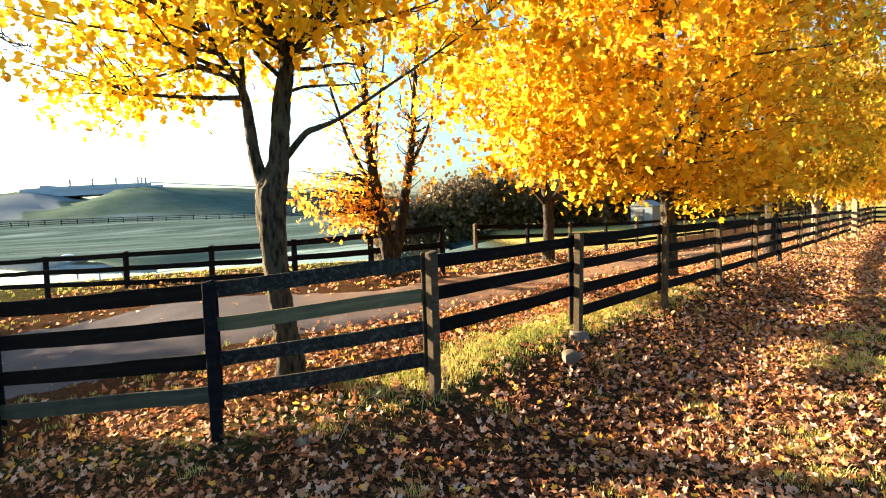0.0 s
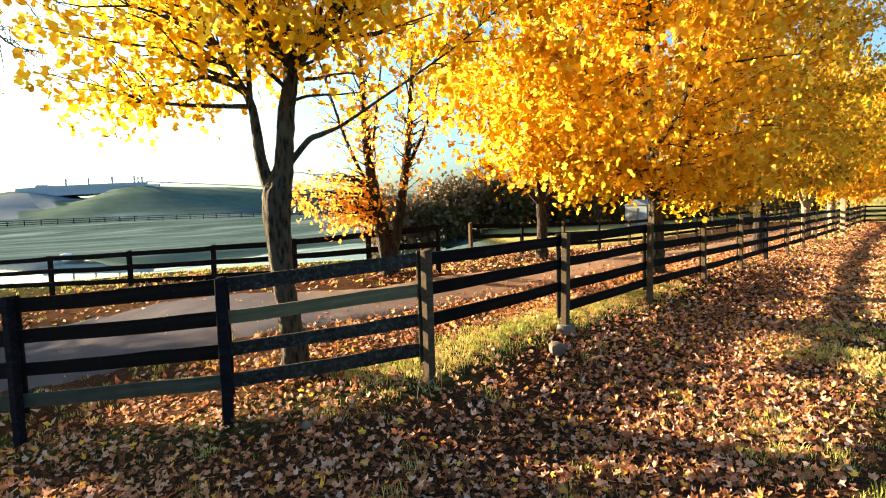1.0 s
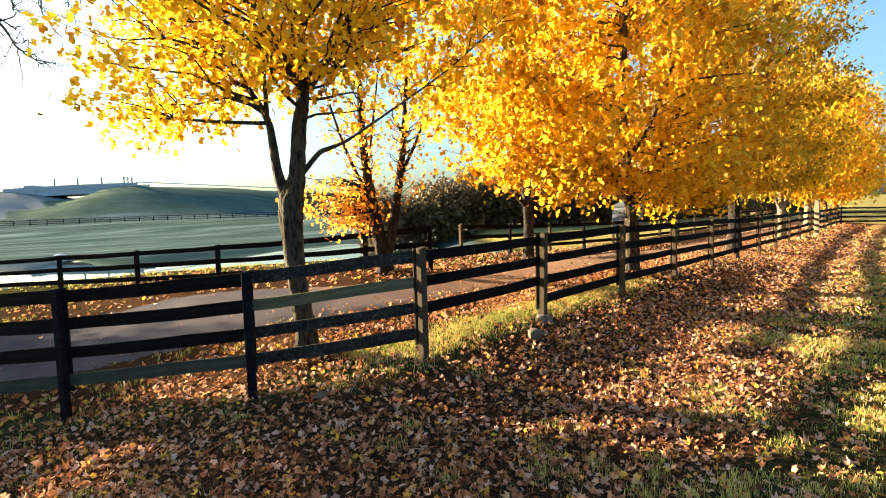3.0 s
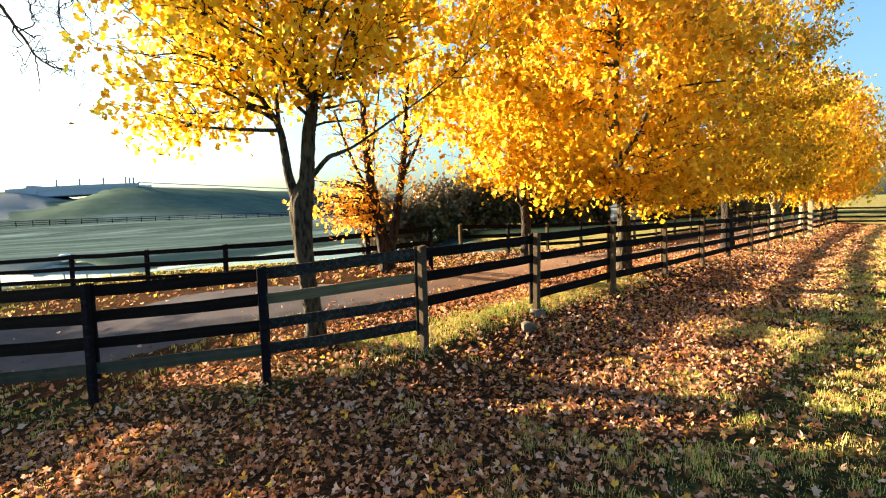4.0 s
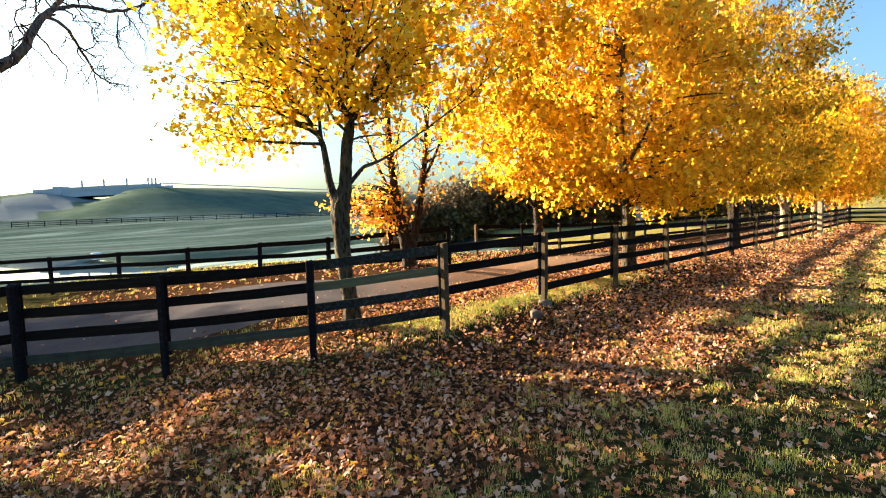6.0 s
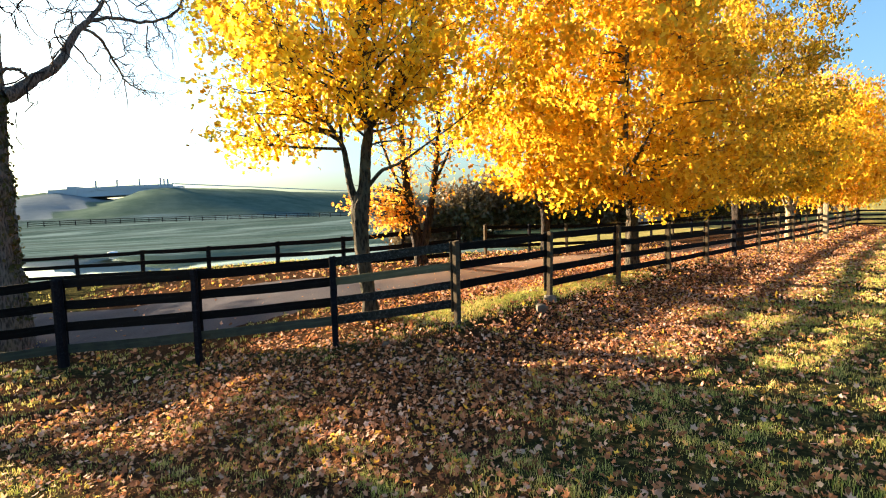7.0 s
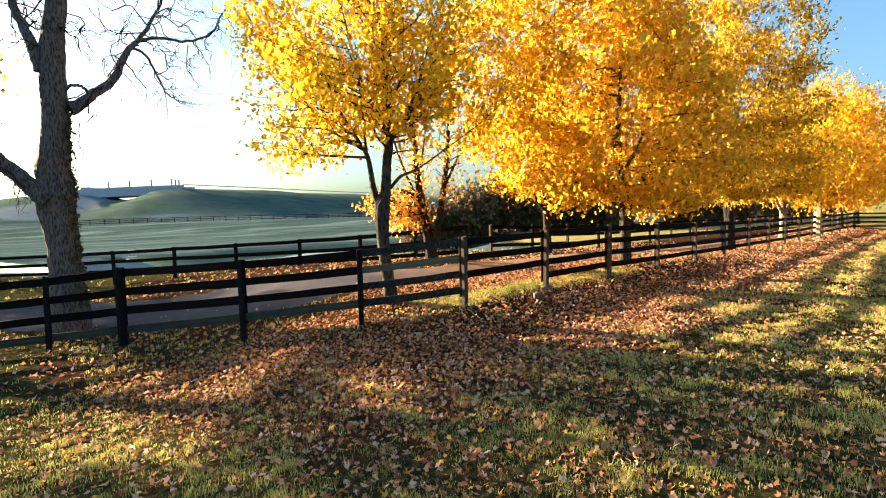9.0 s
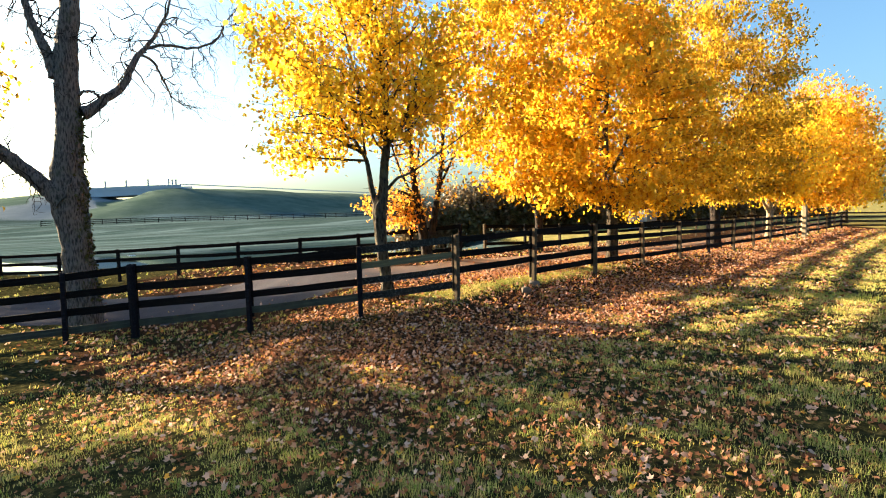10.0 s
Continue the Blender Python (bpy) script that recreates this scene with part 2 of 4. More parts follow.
def water_material():
    m, t, b = material("still_pond_water", 0.06, 0.5)
    b.inputs["Base Color"].default_value = (0.02, 0.035, 0.035, 1)
    b.inputs["IOR"].default_value = 1.36
    b.inputs["Roughness"].default_value = 0.02
    return m


WATER = water_material()


# ---- building helpers ----
def mesh_of(name, verts, faces, mat, smooth=False):
    me = bpy.data.meshes.new(name)
    me.from_pydata([tuple(v) for v in verts], [], [tuple(f) for f in faces])
    me.materials.append(mat)
    if smooth:
        me.polygons.foreach_set("use_smooth", [True] * len(me.polygons))
    me.update()
    return me


def tri_mesh(name, verts, tris, mat, smooth=False):
    """A large triangle mesh straight from arrays."""
    me = bpy.data.meshes.new(name)
    me.vertices.add(len(verts))
    me.vertices.foreach_set("co", np.asarray(verts, np.float32).ravel())
    n = len(tris)
    me.loops.add(3 * n)
    me.loops.foreach_set("vertex_index", np.asarray(tris, np.int32).ravel())
    me.polygons.add(n)
    me.polygons.foreach_set("loop_start", np.arange(0, 3 * n, 3, dtype=np.int32))
    if smooth:
        me.polygons.foreach_set("use_smooth", np.ones(n, bool))
    me.materials.append(mat)
    me.update(calc_edges=True)
    me.validate()
    return me


def put(name, me, parent=None, label="", loc=None):
    ob = new(name, me)
    if parent is not None:
        ob.parent = parent
    if loc is not None:
        ob.matrix_basis = loc if isinstance(loc, Matrix) else Matrix.Translation(loc)
    if label:
        ob["label"] = label
    return ob


def part(name, bm, mat, parent, label="", loc=None):
    me = bpy.data.meshes.new(name)
    bm.to_mesh(me)
    bm.free()
    me.materials.append(mat)
    return put(name, me, parent, label, loc)


def box_bm(sx, sy, sz, bevel=0.006, centre=(0, 0, 0)):
    bm = bmesh.new()
    bmesh.ops.create_cube(bm, size=1.0)
    for v in bm.verts:
        v.co = Vector((v.co.x * sx + centre[0], v.co.y * sy + centre[1], v.co.z * sz + centre[2]))
    if bevel:
        bmesh.ops.bevel(bm, geom=bm.edges[:], offset=bevel, segments=1, affect="EDGES")
    return bm


def thing(name, at, label, category, group="", kind=""):
    ob = new(name)
    ob.empty_display_size = 0.2
    ob.location = at
    return tagged(ob, label, category, group, kind)


def smooth(a):
    a = np.clip(a, 0, 1)
    return a * a * (3 - 2 * a)


def sig(a):
    return 1 / (1 + np.exp(-np.clip(a, -40, 40)))


# ---- the ground ----
AL, AC = np.array((0.716, -0.698)), np.array((0.698, 0.716))   # along and across the pond fence
RIDGE = [(-60.0, 520.0, 13.0), (14.0, 368.0, 13.5), (34.0, 231.0, 12.6), (61.5, 210.0, 14.0), (149.0, 238.0, 13.6), (368.0, 300.0, 13.0), (900.0, 420.0, 13.0)]
BRIDGE_A, BRIDGE_B = np.array((38.5, 227.5)), np.array((58.0, 212.7))


def wobble(x, y, s, seed):
    """Smooth uneven ground out of a few waves."""
    r = np.random.default_rng(seed)
    out = 0
    for _ in range(6):
        a, f, p = r.uniform(0, 6.28), s * r.uniform(0.5, 2.0), r.uniform(0, 6.28)
        out = out + np.sin((x * np.cos(a) + y * np.sin(a)) * f + p)
    return out / 6


def ridge_of(x, y):
    """Height of the road embankment over the plain."""
    best = np.zeros_like(x)
    for (ax, ay, ah), (bx, by, bh) in zip(RIDGE[:-1], RIDGE[1:]):
        dx, dy = bx - ax, by - ay
        k = np.clip(((x - ax) * dx + (y - ay) * dy) / (dx * dx + dy * dy), 0, 1)
        d = np.hypot(x - ax - k * dx, y - ay - k * dy)
        h = ah + (bh - ah) * k - 1.0
        best = np.maximum(best, h * np.clip((60 - d) / 54.0, 0, 1))
    m = (BRIDGE_A + BRIDGE_B) / 2
    u = (BRIDGE_B - BRIDGE_A) / np.linalg.norm(BRIDGE_B - BRIDGE_A)
    along = np.abs((x - m[0]) * u[0] + (y - m[1]) * u[1])
    return best * np.maximum(0.66 + 0.34 * np.clip((along - 3.0) / 10.0, 0, 1), np.where(np.hypot(x - m[0], y - m[1]) > 90, 1.0, 0.0))


def pond_of(x, y):
    """0 on land to 1 in the pond."""
    near = smooth((y - 26.3 + 0.33 * np.maximum(x, -6) - 0.5 * np.sin(x * 0.31)) / 3.5)
    far = 1 - smooth((y - 45.0 + 0.33 * (x - 3) - 0.7 * np.sin(x * 0.33)) / 5.0)
    return near * far * (1 - smooth((x - 27) / 7.0)) * smooth((x + 60) / 12.0)


def gz(x, y):
    """Height of the ground."""
    x, y = np.asarray(x, float), np.asarray(y, float)
    w = 0.3 + 0.7 * smooth((y + 4) / 6)
    z = -0.6 * w * sig(1.3 * (-x - 3.3 + 0.25 * np.minimum(y, 9))) * (1 - smooth((y - 17) / 10))
    z = z + (0.40 - 0.22 * smooth((x - 9) / 8)) * smooth((y + 1.7) / 2.2) * sig(2 * (x + 1.0 - 0.12 * np.maximum(y, 0))) * (1 - smooth((y - 9) / 12))
    z = z + 0.2 * np.exp(-((x - 4.0) ** 2 + (y - 5.4) ** 2) / 4.0)
    g = AC[0] * x + AC[1] * y - 11.2
    a = AL[0] * x + AL[1] * y
    z = z - 0.95 * smooth((g - 0.5) / 10.0) * (1 - smooth((a + 2.0) / 9.0)) - 0.9 * pond_of(x, y) + 2.4 * smooth((g - 55) / 65)
    z = z + 0.10 * np.exp(-((x + 0.6) ** 2 + (y - 1.45) ** 2) / 0.4)
    near = np.exp(-((x - 5) / 40) ** 2 - (y / 30) ** 2)
    z = z + 0.035 * wobble(x, y, 1.6, 3) * near + 0.015 * wobble(x, y, 6.0, 4) * near
    return z + ridge_of(x, y)


def axis(lo, hi, step, reach):
    mid = list(np.arange(lo, hi + 1e-6, step))
    out, s = [], step
    v = hi
    while v < reach:
        s *= 1.09
        v += s
        out.append(v)
    neg, s, v = [], step, lo
    while v > -reach:
        s *= 1.09
        v -= s
        neg.append(v)
    return np.array(neg[::-1] + mid + out)


DRIVE = [(-20.0, 27.0, 2.0), (-9.0, 17.5, 2.0), (-4.6, 12.0, 2.0), (-2.0, 8.3, 2.0), (-0.75, 6.6, 2.0), (0.3, 5.2, 1.85), (1.4, 3.95, 1.5), (2.5, 3.25, 1.2), (3.9, 3.08, 1.1), (5.5, 3.12, 1.2), (8.0, 3.1, 1.3), (11.5, 2.85, 1.3), (17.0, 2.6, 1.05), (24.0, 2.6, 0.95), (40.0, 2.8, 1.0), (64.0, 3.2, 1.0)]
FRONT = [(-12.2, 9.6), (-9.7, 8.6), (-7.3, 7.6), (-5.1, 6.6), (-3.92, 6.0), (-2.58, 3.18), (-1.36, 1.12), (0.12, 0.03), (2.48, -0.05), (5.05, -0.1), (7.83, -0.09), (10.6, -0.07), (13.5, 0.0), (16.3, 0.0)] + [(19.0 + 2.7 * k, 0.0) for k in range(9)]


def drive_at(x, y):
    """How far outside the drive's edge a place lies, and whether beyond it (1) or on the near side (-1)."""
    x, y = np.asarray(x, float), np.asarray(y, float)
    best, side = np.full(x.shape, 1e9), np.ones(x.shape)
    for (ax, ay, aw), (bx, by, bw) in zip(DRIVE[:-1], DRIVE[1:]):
        dx, dy = bx - ax, by - ay
        k = np.clip(((x - ax) * dx + (y - ay) * dy) / (dx * dx + dy * dy), 0, 1)
        d = np.hypot(x - ax - k * dx, y - ay - k * dy) - (aw + (bw - aw) * k)
        s = np.where((x - ax) * -dy + (y - ay) * dx > 0, 1.0, -1.0)
        side = np.where(d < best, s, side)
        best = np.minimum(best, d)
    return best, side


def fence_at(x, y):
    """Distance to the front fence; below nought on the camera's side."""
    x, y = np.asarray(x, float), np.asarray(y, float)
    best, side = np.full(x.shape, 1e9), np.ones(x.shape)
    for (ax, ay), (bx, by) in zip(FRONT[:-1], FRONT[1:]):
        dx, dy = bx - ax, by - ay
        k = np.clip(((x - ax) * dx + (y - ay) * dy) / (dx * dx + dy * dy), 0, 1)
        d = np.hypot(x - ax - k * dx, y - ay - k * dy)
        s = np.where((x - ax) * -dy + (y - ay) * dx > 0, 1.0, -1.0)
        side = np.where(d < best, s, side)
        best = np.minimum(best, d)
    return best * side


def leafy_of(x, y):
    near = sig((y + 3.0 + 0.25 * np.sin(x * 0.9)) * 3.5) * sig((x + 4.8 + 0.15 * np.minimum(y, 4) - 0.5 * np.clip(y - 6, 0, 7)) * 2.0) * sig((46 - x) * 0.5)
    d, side = drive_at(x, y)
    f = fence_at(x, y)
    turf = 0.5 * np.exp(-((f + 0.45) / 0.55) ** 2) * sig((1.0 - x) * 1.5) + 0.75 * np.exp(-((f - 0.05) / 0.3) ** 2)
    return near * np.where(side > 0, sig((3.2 - d) * 2.0), 1.0) * np.clip(1 - 0.8 * turf, 0, 1)


def make_ground():
    xs, ys = axis(-9.0, 30.0, 0.19, 3000), axis(-9.0, 16.0, 0.19, 3000)
    X, Y = np.meshgrid(xs, ys)
    Z = gz(X, Y)
    nx, ny = len(xs), len(ys)
    v = np.stack([X.ravel(), Y.ravel(), Z.ravel()], 1)
    i = (np.arange(ny - 1)[:, None] * nx + np.arange(nx - 1)[None, :]).ravel()
    tris = np.concatenate([np.stack([i, i + 1, i + nx + 1], 1), np.stack([i, i + nx + 1, i + nx], 1)])
    me = tri_mesh("ground", v, tris, GROUND, True)
    g = AC[0] * X + AC[1] * Y - 11.2
    a = AL[0] * X + AL[1] * Y
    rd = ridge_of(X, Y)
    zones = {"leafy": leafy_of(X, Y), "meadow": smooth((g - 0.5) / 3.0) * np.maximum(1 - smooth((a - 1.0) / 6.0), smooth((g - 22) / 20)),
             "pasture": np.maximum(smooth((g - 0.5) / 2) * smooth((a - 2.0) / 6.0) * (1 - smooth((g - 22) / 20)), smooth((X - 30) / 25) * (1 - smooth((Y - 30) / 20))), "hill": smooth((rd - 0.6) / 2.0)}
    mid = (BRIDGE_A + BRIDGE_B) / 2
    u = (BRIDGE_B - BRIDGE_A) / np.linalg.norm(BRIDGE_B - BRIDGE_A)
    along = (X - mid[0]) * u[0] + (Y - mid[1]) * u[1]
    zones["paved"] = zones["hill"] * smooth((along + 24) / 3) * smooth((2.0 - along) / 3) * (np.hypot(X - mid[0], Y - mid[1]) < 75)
    for n, val in zones.items():
        me.attributes.new(n, "FLOAT", "POINT").data.foreach_set("value", val.ravel().astype(np.float32))
    return tagged(put("ground", me), "uneven ground of turf and fallen leaves running to far hills", "ground", kind="structure")


make_ground()


def make_road():
    n = 11
    P = np.array(DRIVE)
    k = np.linspace(0, len(P) - 1, 160)
    i = np.minimum(k.astype(int), len(P) - 2)
    f = (k - i)[:, None]
    q0, q1, q2, q3 = P[np.maximum(i - 1, 0)], P[i], P[i + 1], P[np.minimum(i + 2, len(P) - 1)]
    C = 0.5 * (2 * q1 + (q2 - q0) * f + (2 * q0 - 5 * q1 + 4 * q2 - q3) * f ** 2 + (3 * q1 - q0 - 3 * q2 + q3) * f ** 3)
    D = np.gradient(C[:, :2], axis=0)
    D /= np.linalg.norm(D, axis=1)[:, None]
    v, faces = [], []
    for r in range(len(C)):
        for j in range(n):
            u = 2 * j / (n - 1) - 1
            w = C[r, 2] * u * (1 + (0.07 * math.sin(r * 1.7 + j) + 0.05 * math.sin(r * 0.6 - j) if j in (0, n - 1) else 0))
            x, y = C[r, 0] - D[r, 1] * w, C[r, 1] + D[r, 0] * w
            rut = 0.02 * math.exp(-((abs(u) - 0.5) / 0.2) ** 2)
            v.append((x, y, float(gz(x, y)) + 0.012 + 0.05 * (1 - u ** 4) - rut - (0.05 if j in (0, n - 1) else 0)))
    for r in range(len(C) - 1):
        for j in range(n - 1):
            i = r * n + j
            faces.append((i, i + n, i + n + 1, i + 1))
    tagged(put("road", mesh_of("road", v, faces, ROAD, True)), "worn grey gravel drive strewn with a few fallen leaves", "road", kind="structure")


make_road()

bm = bmesh.new()
bmesh.ops.create_grid(bm, x_segments=2, y_segments=2, size=1.0)
for vert in bm.verts:
    vert.co = Vector((vert.co.x * 46 - 14, vert.co.y * 18 + 36, -1.15))
me = bpy.data.meshes.new("water")
bm.to_mesh(me)
bm.free()
me.materials.append(WATER)
tagged(put("water", me), "still farm pond mirroring the pale sky and dark slope", "pond", kind="structure")


# ---- fences ----
def fence(name, posts, tops, drops, label, category, board_mat, post_mat, special=None, skip=(), batten=True, post_w=0.086, side=1.0, stretch=None, stout=()):
    """Posts with boards nailed to one side. drops: each board's centre under the post's top."""
    root = thing(name, (posts[0][0], posts[0][1], float(gz(*posts[0]))), label, category)
    inv = Matrix.Translation(-Vector(root.location))
    n = len(posts)
    stretch = stretch or [1.0] * n
    for i, (x, y) in enumerate(posts):
        j, k = max(i - 1, 0), min(i + 1, n - 1)
        if i < n - 1:
            j = i
        yaw = math.degrees(math.atan2(posts[k][1] - posts[j][1], posts[k][0] - posts[j][0]))
        base = float(gz(x, y)) - 0.25
        h = tops[i] - base
        lean = rng.uniform(-1.0, 1.0, 2)
        wide = post_w * 1.9 if i in stout else post_w
        bm = box_bm(wide, wide, h, 0.045 if i in stout else 0.008, (0, 0, h / 2))
        for vert in bm.verts:
            if vert.co.z > h * 0.9:
                vert.co.z += 0.012 * math.sin(30 * vert.co.x + i)
        m = special.get(("post", i), post_mat[i % len(post_mat)]) if special else post_mat[i % len(post_mat)]
        stand = inv @ pose(x, y, base, lean[0], lean[1], yaw)
        post = part("post", bm, m, root, "", stand)
        if batten:
            c, s = math.cos(radians(yaw)), math.sin(radians(yaw))
            off = side * (post_w / 2 + 0.026 + 0.011)
            hb = drops[-1] * stretch[i] + 0.12
            part("batten", box_bm(0.10, 0.02, hb, 0.003, (0, 0, -hb / 2)), m, post, "", stand.inverted() @ inv @ pose(x - s * off, y + c * off, tops[i] - 0.005, 0, 0, yaw))
    for i in range(n - 1):
        (x0, y0), (x1, y1) = posts[i], posts[i + 1]
        ln = math.hypot(x1 - x0, y1 - y0)
        yaw = math.atan2(y1 - y0, x1 - x0)
        off = side * (post_w / 2 + 0.013)
        ox, oy = -math.sin(yaw) * off, math.cos(yaw) * off
        for b, d in enumerate(drops):
            if (i, b) in skip:
                continue
            z0, z1 = tops[i] - d * stretch[i] + rng.uniform(-0.012, 0.012), tops[i + 1] - d * stretch[i + 1] + rng.uniform(-0.012, 0.012)
            bm = bmesh.new()
            seg = 6
            sag, wdt = rng.uniform(0.0, 0.012), 0.126 * (0.65 + 0.175 * (stretch[i] + stretch[i + 1])) + 0.06 * max(0.0, stretch[i] - 1.0) + rng.uniform(-0.006, 0.006)
            ph = rng.uniform(0, 6)
            rings = []
            for q in range(seg + 1):
                k = q / seg
                xx = -ln / 2 + ln * k
                zz = -sag * 4 * k * (1 - k) + 0.003 * math.sin(k * 9 + ph)
                yy = 0.003 * math.sin(k * 5 + ph)
                rings.append([bm.verts.new((xx, yy + sy * 0.0115, zz + sz * wdt / 2 + 0.002 * math.sin(17 * k + ph + sz))) for sy, sz in ((-1, -1), (1, -1), (1, 1), (-1, 1))])
            for r0, r1 in zip(rings[:-1], rings[1:]):
                for q in range(4):
                    bm.faces.new((r0[q], r0[(q + 1) % 4], r1[(q + 1) % 4], r1[q]))
            bm.faces.new(rings[0][::-1])
            bm.faces.new(rings[-1])
            m = special.get((i, b), board_mat) if special else board_mat
            tilt = math.degrees(math.atan2(z1 - z0, ln))
            lab = "green mossy board" if m in (BOARD_MOSS, BOARD_GREEN) else ("board spotted with pale lichen" if m is BOARD_LICHEN else "")
            part("board", bm, m, root, lab, inv @ pose((x0 + x1) / 2 + ox, (y0 + y1) / 2 + oy, (z0 + z1) / 2, 0, 0, math.degrees(yaw)) @ pose(0, 0, 0, 0, -tilt, 0))
    return root


DROPS = (0.085, 0.378, 0.67, 0.962)
front_tops = [0.78, 0.80, 0.82, 0.92, 1.04, 1.225, 1.41, 1.57, 1.60, 1.62, 1.58, 1.54, 1.49, 1.46, 1.44, 1.43, 1.42, 1.41, 1.40, 1.39, 1.39, 1.38, 1.38]
spec = {(6, 0): BOARD_LICHEN, (6, 1): BOARD_GREEN, (6, 3): BOARD_LICHEN, (6, 2): BOARD_LICHEN, (5, 3): BOARD_MOSS, (4, 3): BOARD_MOSS, (3, 3): BOARD_MOSS, (2, 3): BOARD_MOSS}
for k in range(0, 7):
    spec[("post", k)] = POST_DARK
spec[("post", 22)] = POST_DARK
spec[("post", 12)] = POST_DARK
fence("board_fence", FRONT, front_tops, DROPS, "black four-board horse fence with weathered square posts along the drive", "fence", BOARD, (POST,), spec, {(7, 3)}, stretch=[1.3, 1.3, 1.3, 1.3, 1.36, 1.13] + [1.0] * 17, stout=(4,))
pond_posts = [(-8.2, 27.0), (-6.6, 24.5), (-4.95, 22.0), (-3.3, 19.4), (-1.73, 16.84), (-0.36, 14.25), (0.9, 11.77), (2.11, 9.52), (3.21, 7.58), (4.13, 5.93), (4.89, 4.48)]
pond_tops = [0.5, 0.56, 0.64, 0.74, 0.87, 1.01, 1.13, 1.25, 1.37, 1.50, 1.63]
fence("board_fence", pond_posts, pond_tops, (0.08, 0.42, 0.78), "dark three-board fence between the drive and the pond", "fence", BOARD, (POST_DARK,), None, (), False, 0.1, -1.0)
pasture_posts = [(8.78 + 2.289 * k, 6.83 - 0.276 * k + 0.011 * k * k) for k in range(20)]
fence("board_fence", pasture_posts, [1.51, 1.44, 1.37, 1.31] + [1.28] * 16, (0.08, 0.42, 0.80), "dark three-board pasture fence beyond the drive", "fence", BOARD, (POST, POST_DARK), {}, (), False, 0.1, 1.0)
cross_posts = [(40.6, -0.4 - 2.6 * k) for k in range(1, 9)]
fence("board_fence", [(40.5, 0.0)] + cross_posts, [1.38] * 9, DROPS, "dark board fence closing the far end of the grass strip", "fence", BOARD, (POST_DARK,), {}, (), False)


bm = box_bm(0.2, 0.2, 2.1, 0.015, (0, 0, 0.8))
me = bpy.data.meshes.new("gate_post")
bm.to_mesh(me)
bm.free()
me.materials.append(POST_PALE)
tagged(put("gate_post", me, None, "", (27.6, -0.22, float(gz(27.6, -0.22)))), "stout pale wooden gate post beside the fence", "post")


# ---- leaves and trees ----
def star_leaf(notch=0.28):
    """A maple-like leaf, about one unit long, lying flat: outline round a middle point."""
    tips = [(-2.15, 0.42), (-1.08, 0.62), (0.0, 0.72), (1.08, 0.62), (2.15, 0.42)]
    pts = []
    for i, (a, r) in enumerate(tips):
        pts.append((math.sin(a) * r, math.cos(a) * r, 0.10 * r))
        if i < 4:
            b = (a + tips[i + 1][0]) / 2
            pts.append((math.sin(b) * notch, math.cos(b) * notch, 0.0))
    pts.append((0.0, -0.16, 0.0))
    v = np.array([(0, 0.05, -0.03)] + pts)
    n = len(pts)
    tr = np.array([(0, 1 + i, 1 + (i + 1) % n) for i in range(n)])[:, ::-1]
    return v, tr


def lobed_leaf():
    """A five-pointed leaf in six triangles, for crowns."""
    v = np.array([(0, -0.2, 0), (0.40, -0.02, 0.05), (0.2, 0.2, -0.02), (0.36, 0.5, 0.05), (0, 0.72, 0.0), (-0.36, 0.5, 0.05), (-0.2, 0.2, -0.02), (-0.40, -0.02, 0.05)])
    return v, np.array([(0, 1, 2), (0, 2, 6), (0, 6, 7), (2, 3, 4), (2, 4, 6), (6, 4, 5)])


def plain_leaf():
    v = np.array([(0, -0.45, 0), (-0.36, 0.02, 0.07), (0, 0.6, -0.04), (0.36, 0.02, 0.07), (0, 0.0, -0.02)])
    return v, np.array([(0, 4, 1), (4, 2, 1), (0, 3, 4), (4, 3, 2)])


def scatter(template, pos, size, normal_jitter, curl, seed, hang=0.0, sunward=None):
    """Copies of a leaf at pos, turned at random; hang: how far the tips point down; sunward: how loosely they face the sun."""
    r = np.random.default_rng(seed)
    v, tr = template
    n = len(pos)
    yaw = r.uniform(0, 2 * np.pi, n) if sunward is None else r.normal(radians(SUN_AZ - 90), sunward, n) + r.choice((0, np.pi), n)
    tilt = r.normal(0, normal_jitter, n) + hang
    roll = r.normal(0, normal_jitter, n)
    s = size * r.uniform(0.65, 1.25, n)
    V = np.repeat(v[None], n, 0) * s[:, None, None]
    k = r.normal(0, curl, n)
    V[:, :, 2] += k[:, None] * (V[:, :, 0] ** 2 + V[:, :, 1] ** 2) / s[:, None] * 2.0
    c, d = np.cos(roll)[:, None], np.sin(roll)[:, None]
    x, y, z = V[..., 0] * c + V[..., 2] * d, V[..., 1], -V[..., 0] * d + V[..., 2] * c
    c, d = np.cos(-tilt)[:, None], np.sin(-tilt)[:, None]
    y, z = y * c - z * d, y * d + z * c
    c, d = np.cos(yaw)[:, None], np.sin(yaw)[:, None]
    x, y = x * c - y * d, x * d + y * c
    V = np.stack([x, y, z], 2) + np.asarray(pos)[:, None, :]
    T = tr[None] + (np.arange(n) * len(v))[:, None, None]
    return V.reshape(-1, 3), T.reshape(-1, 3)


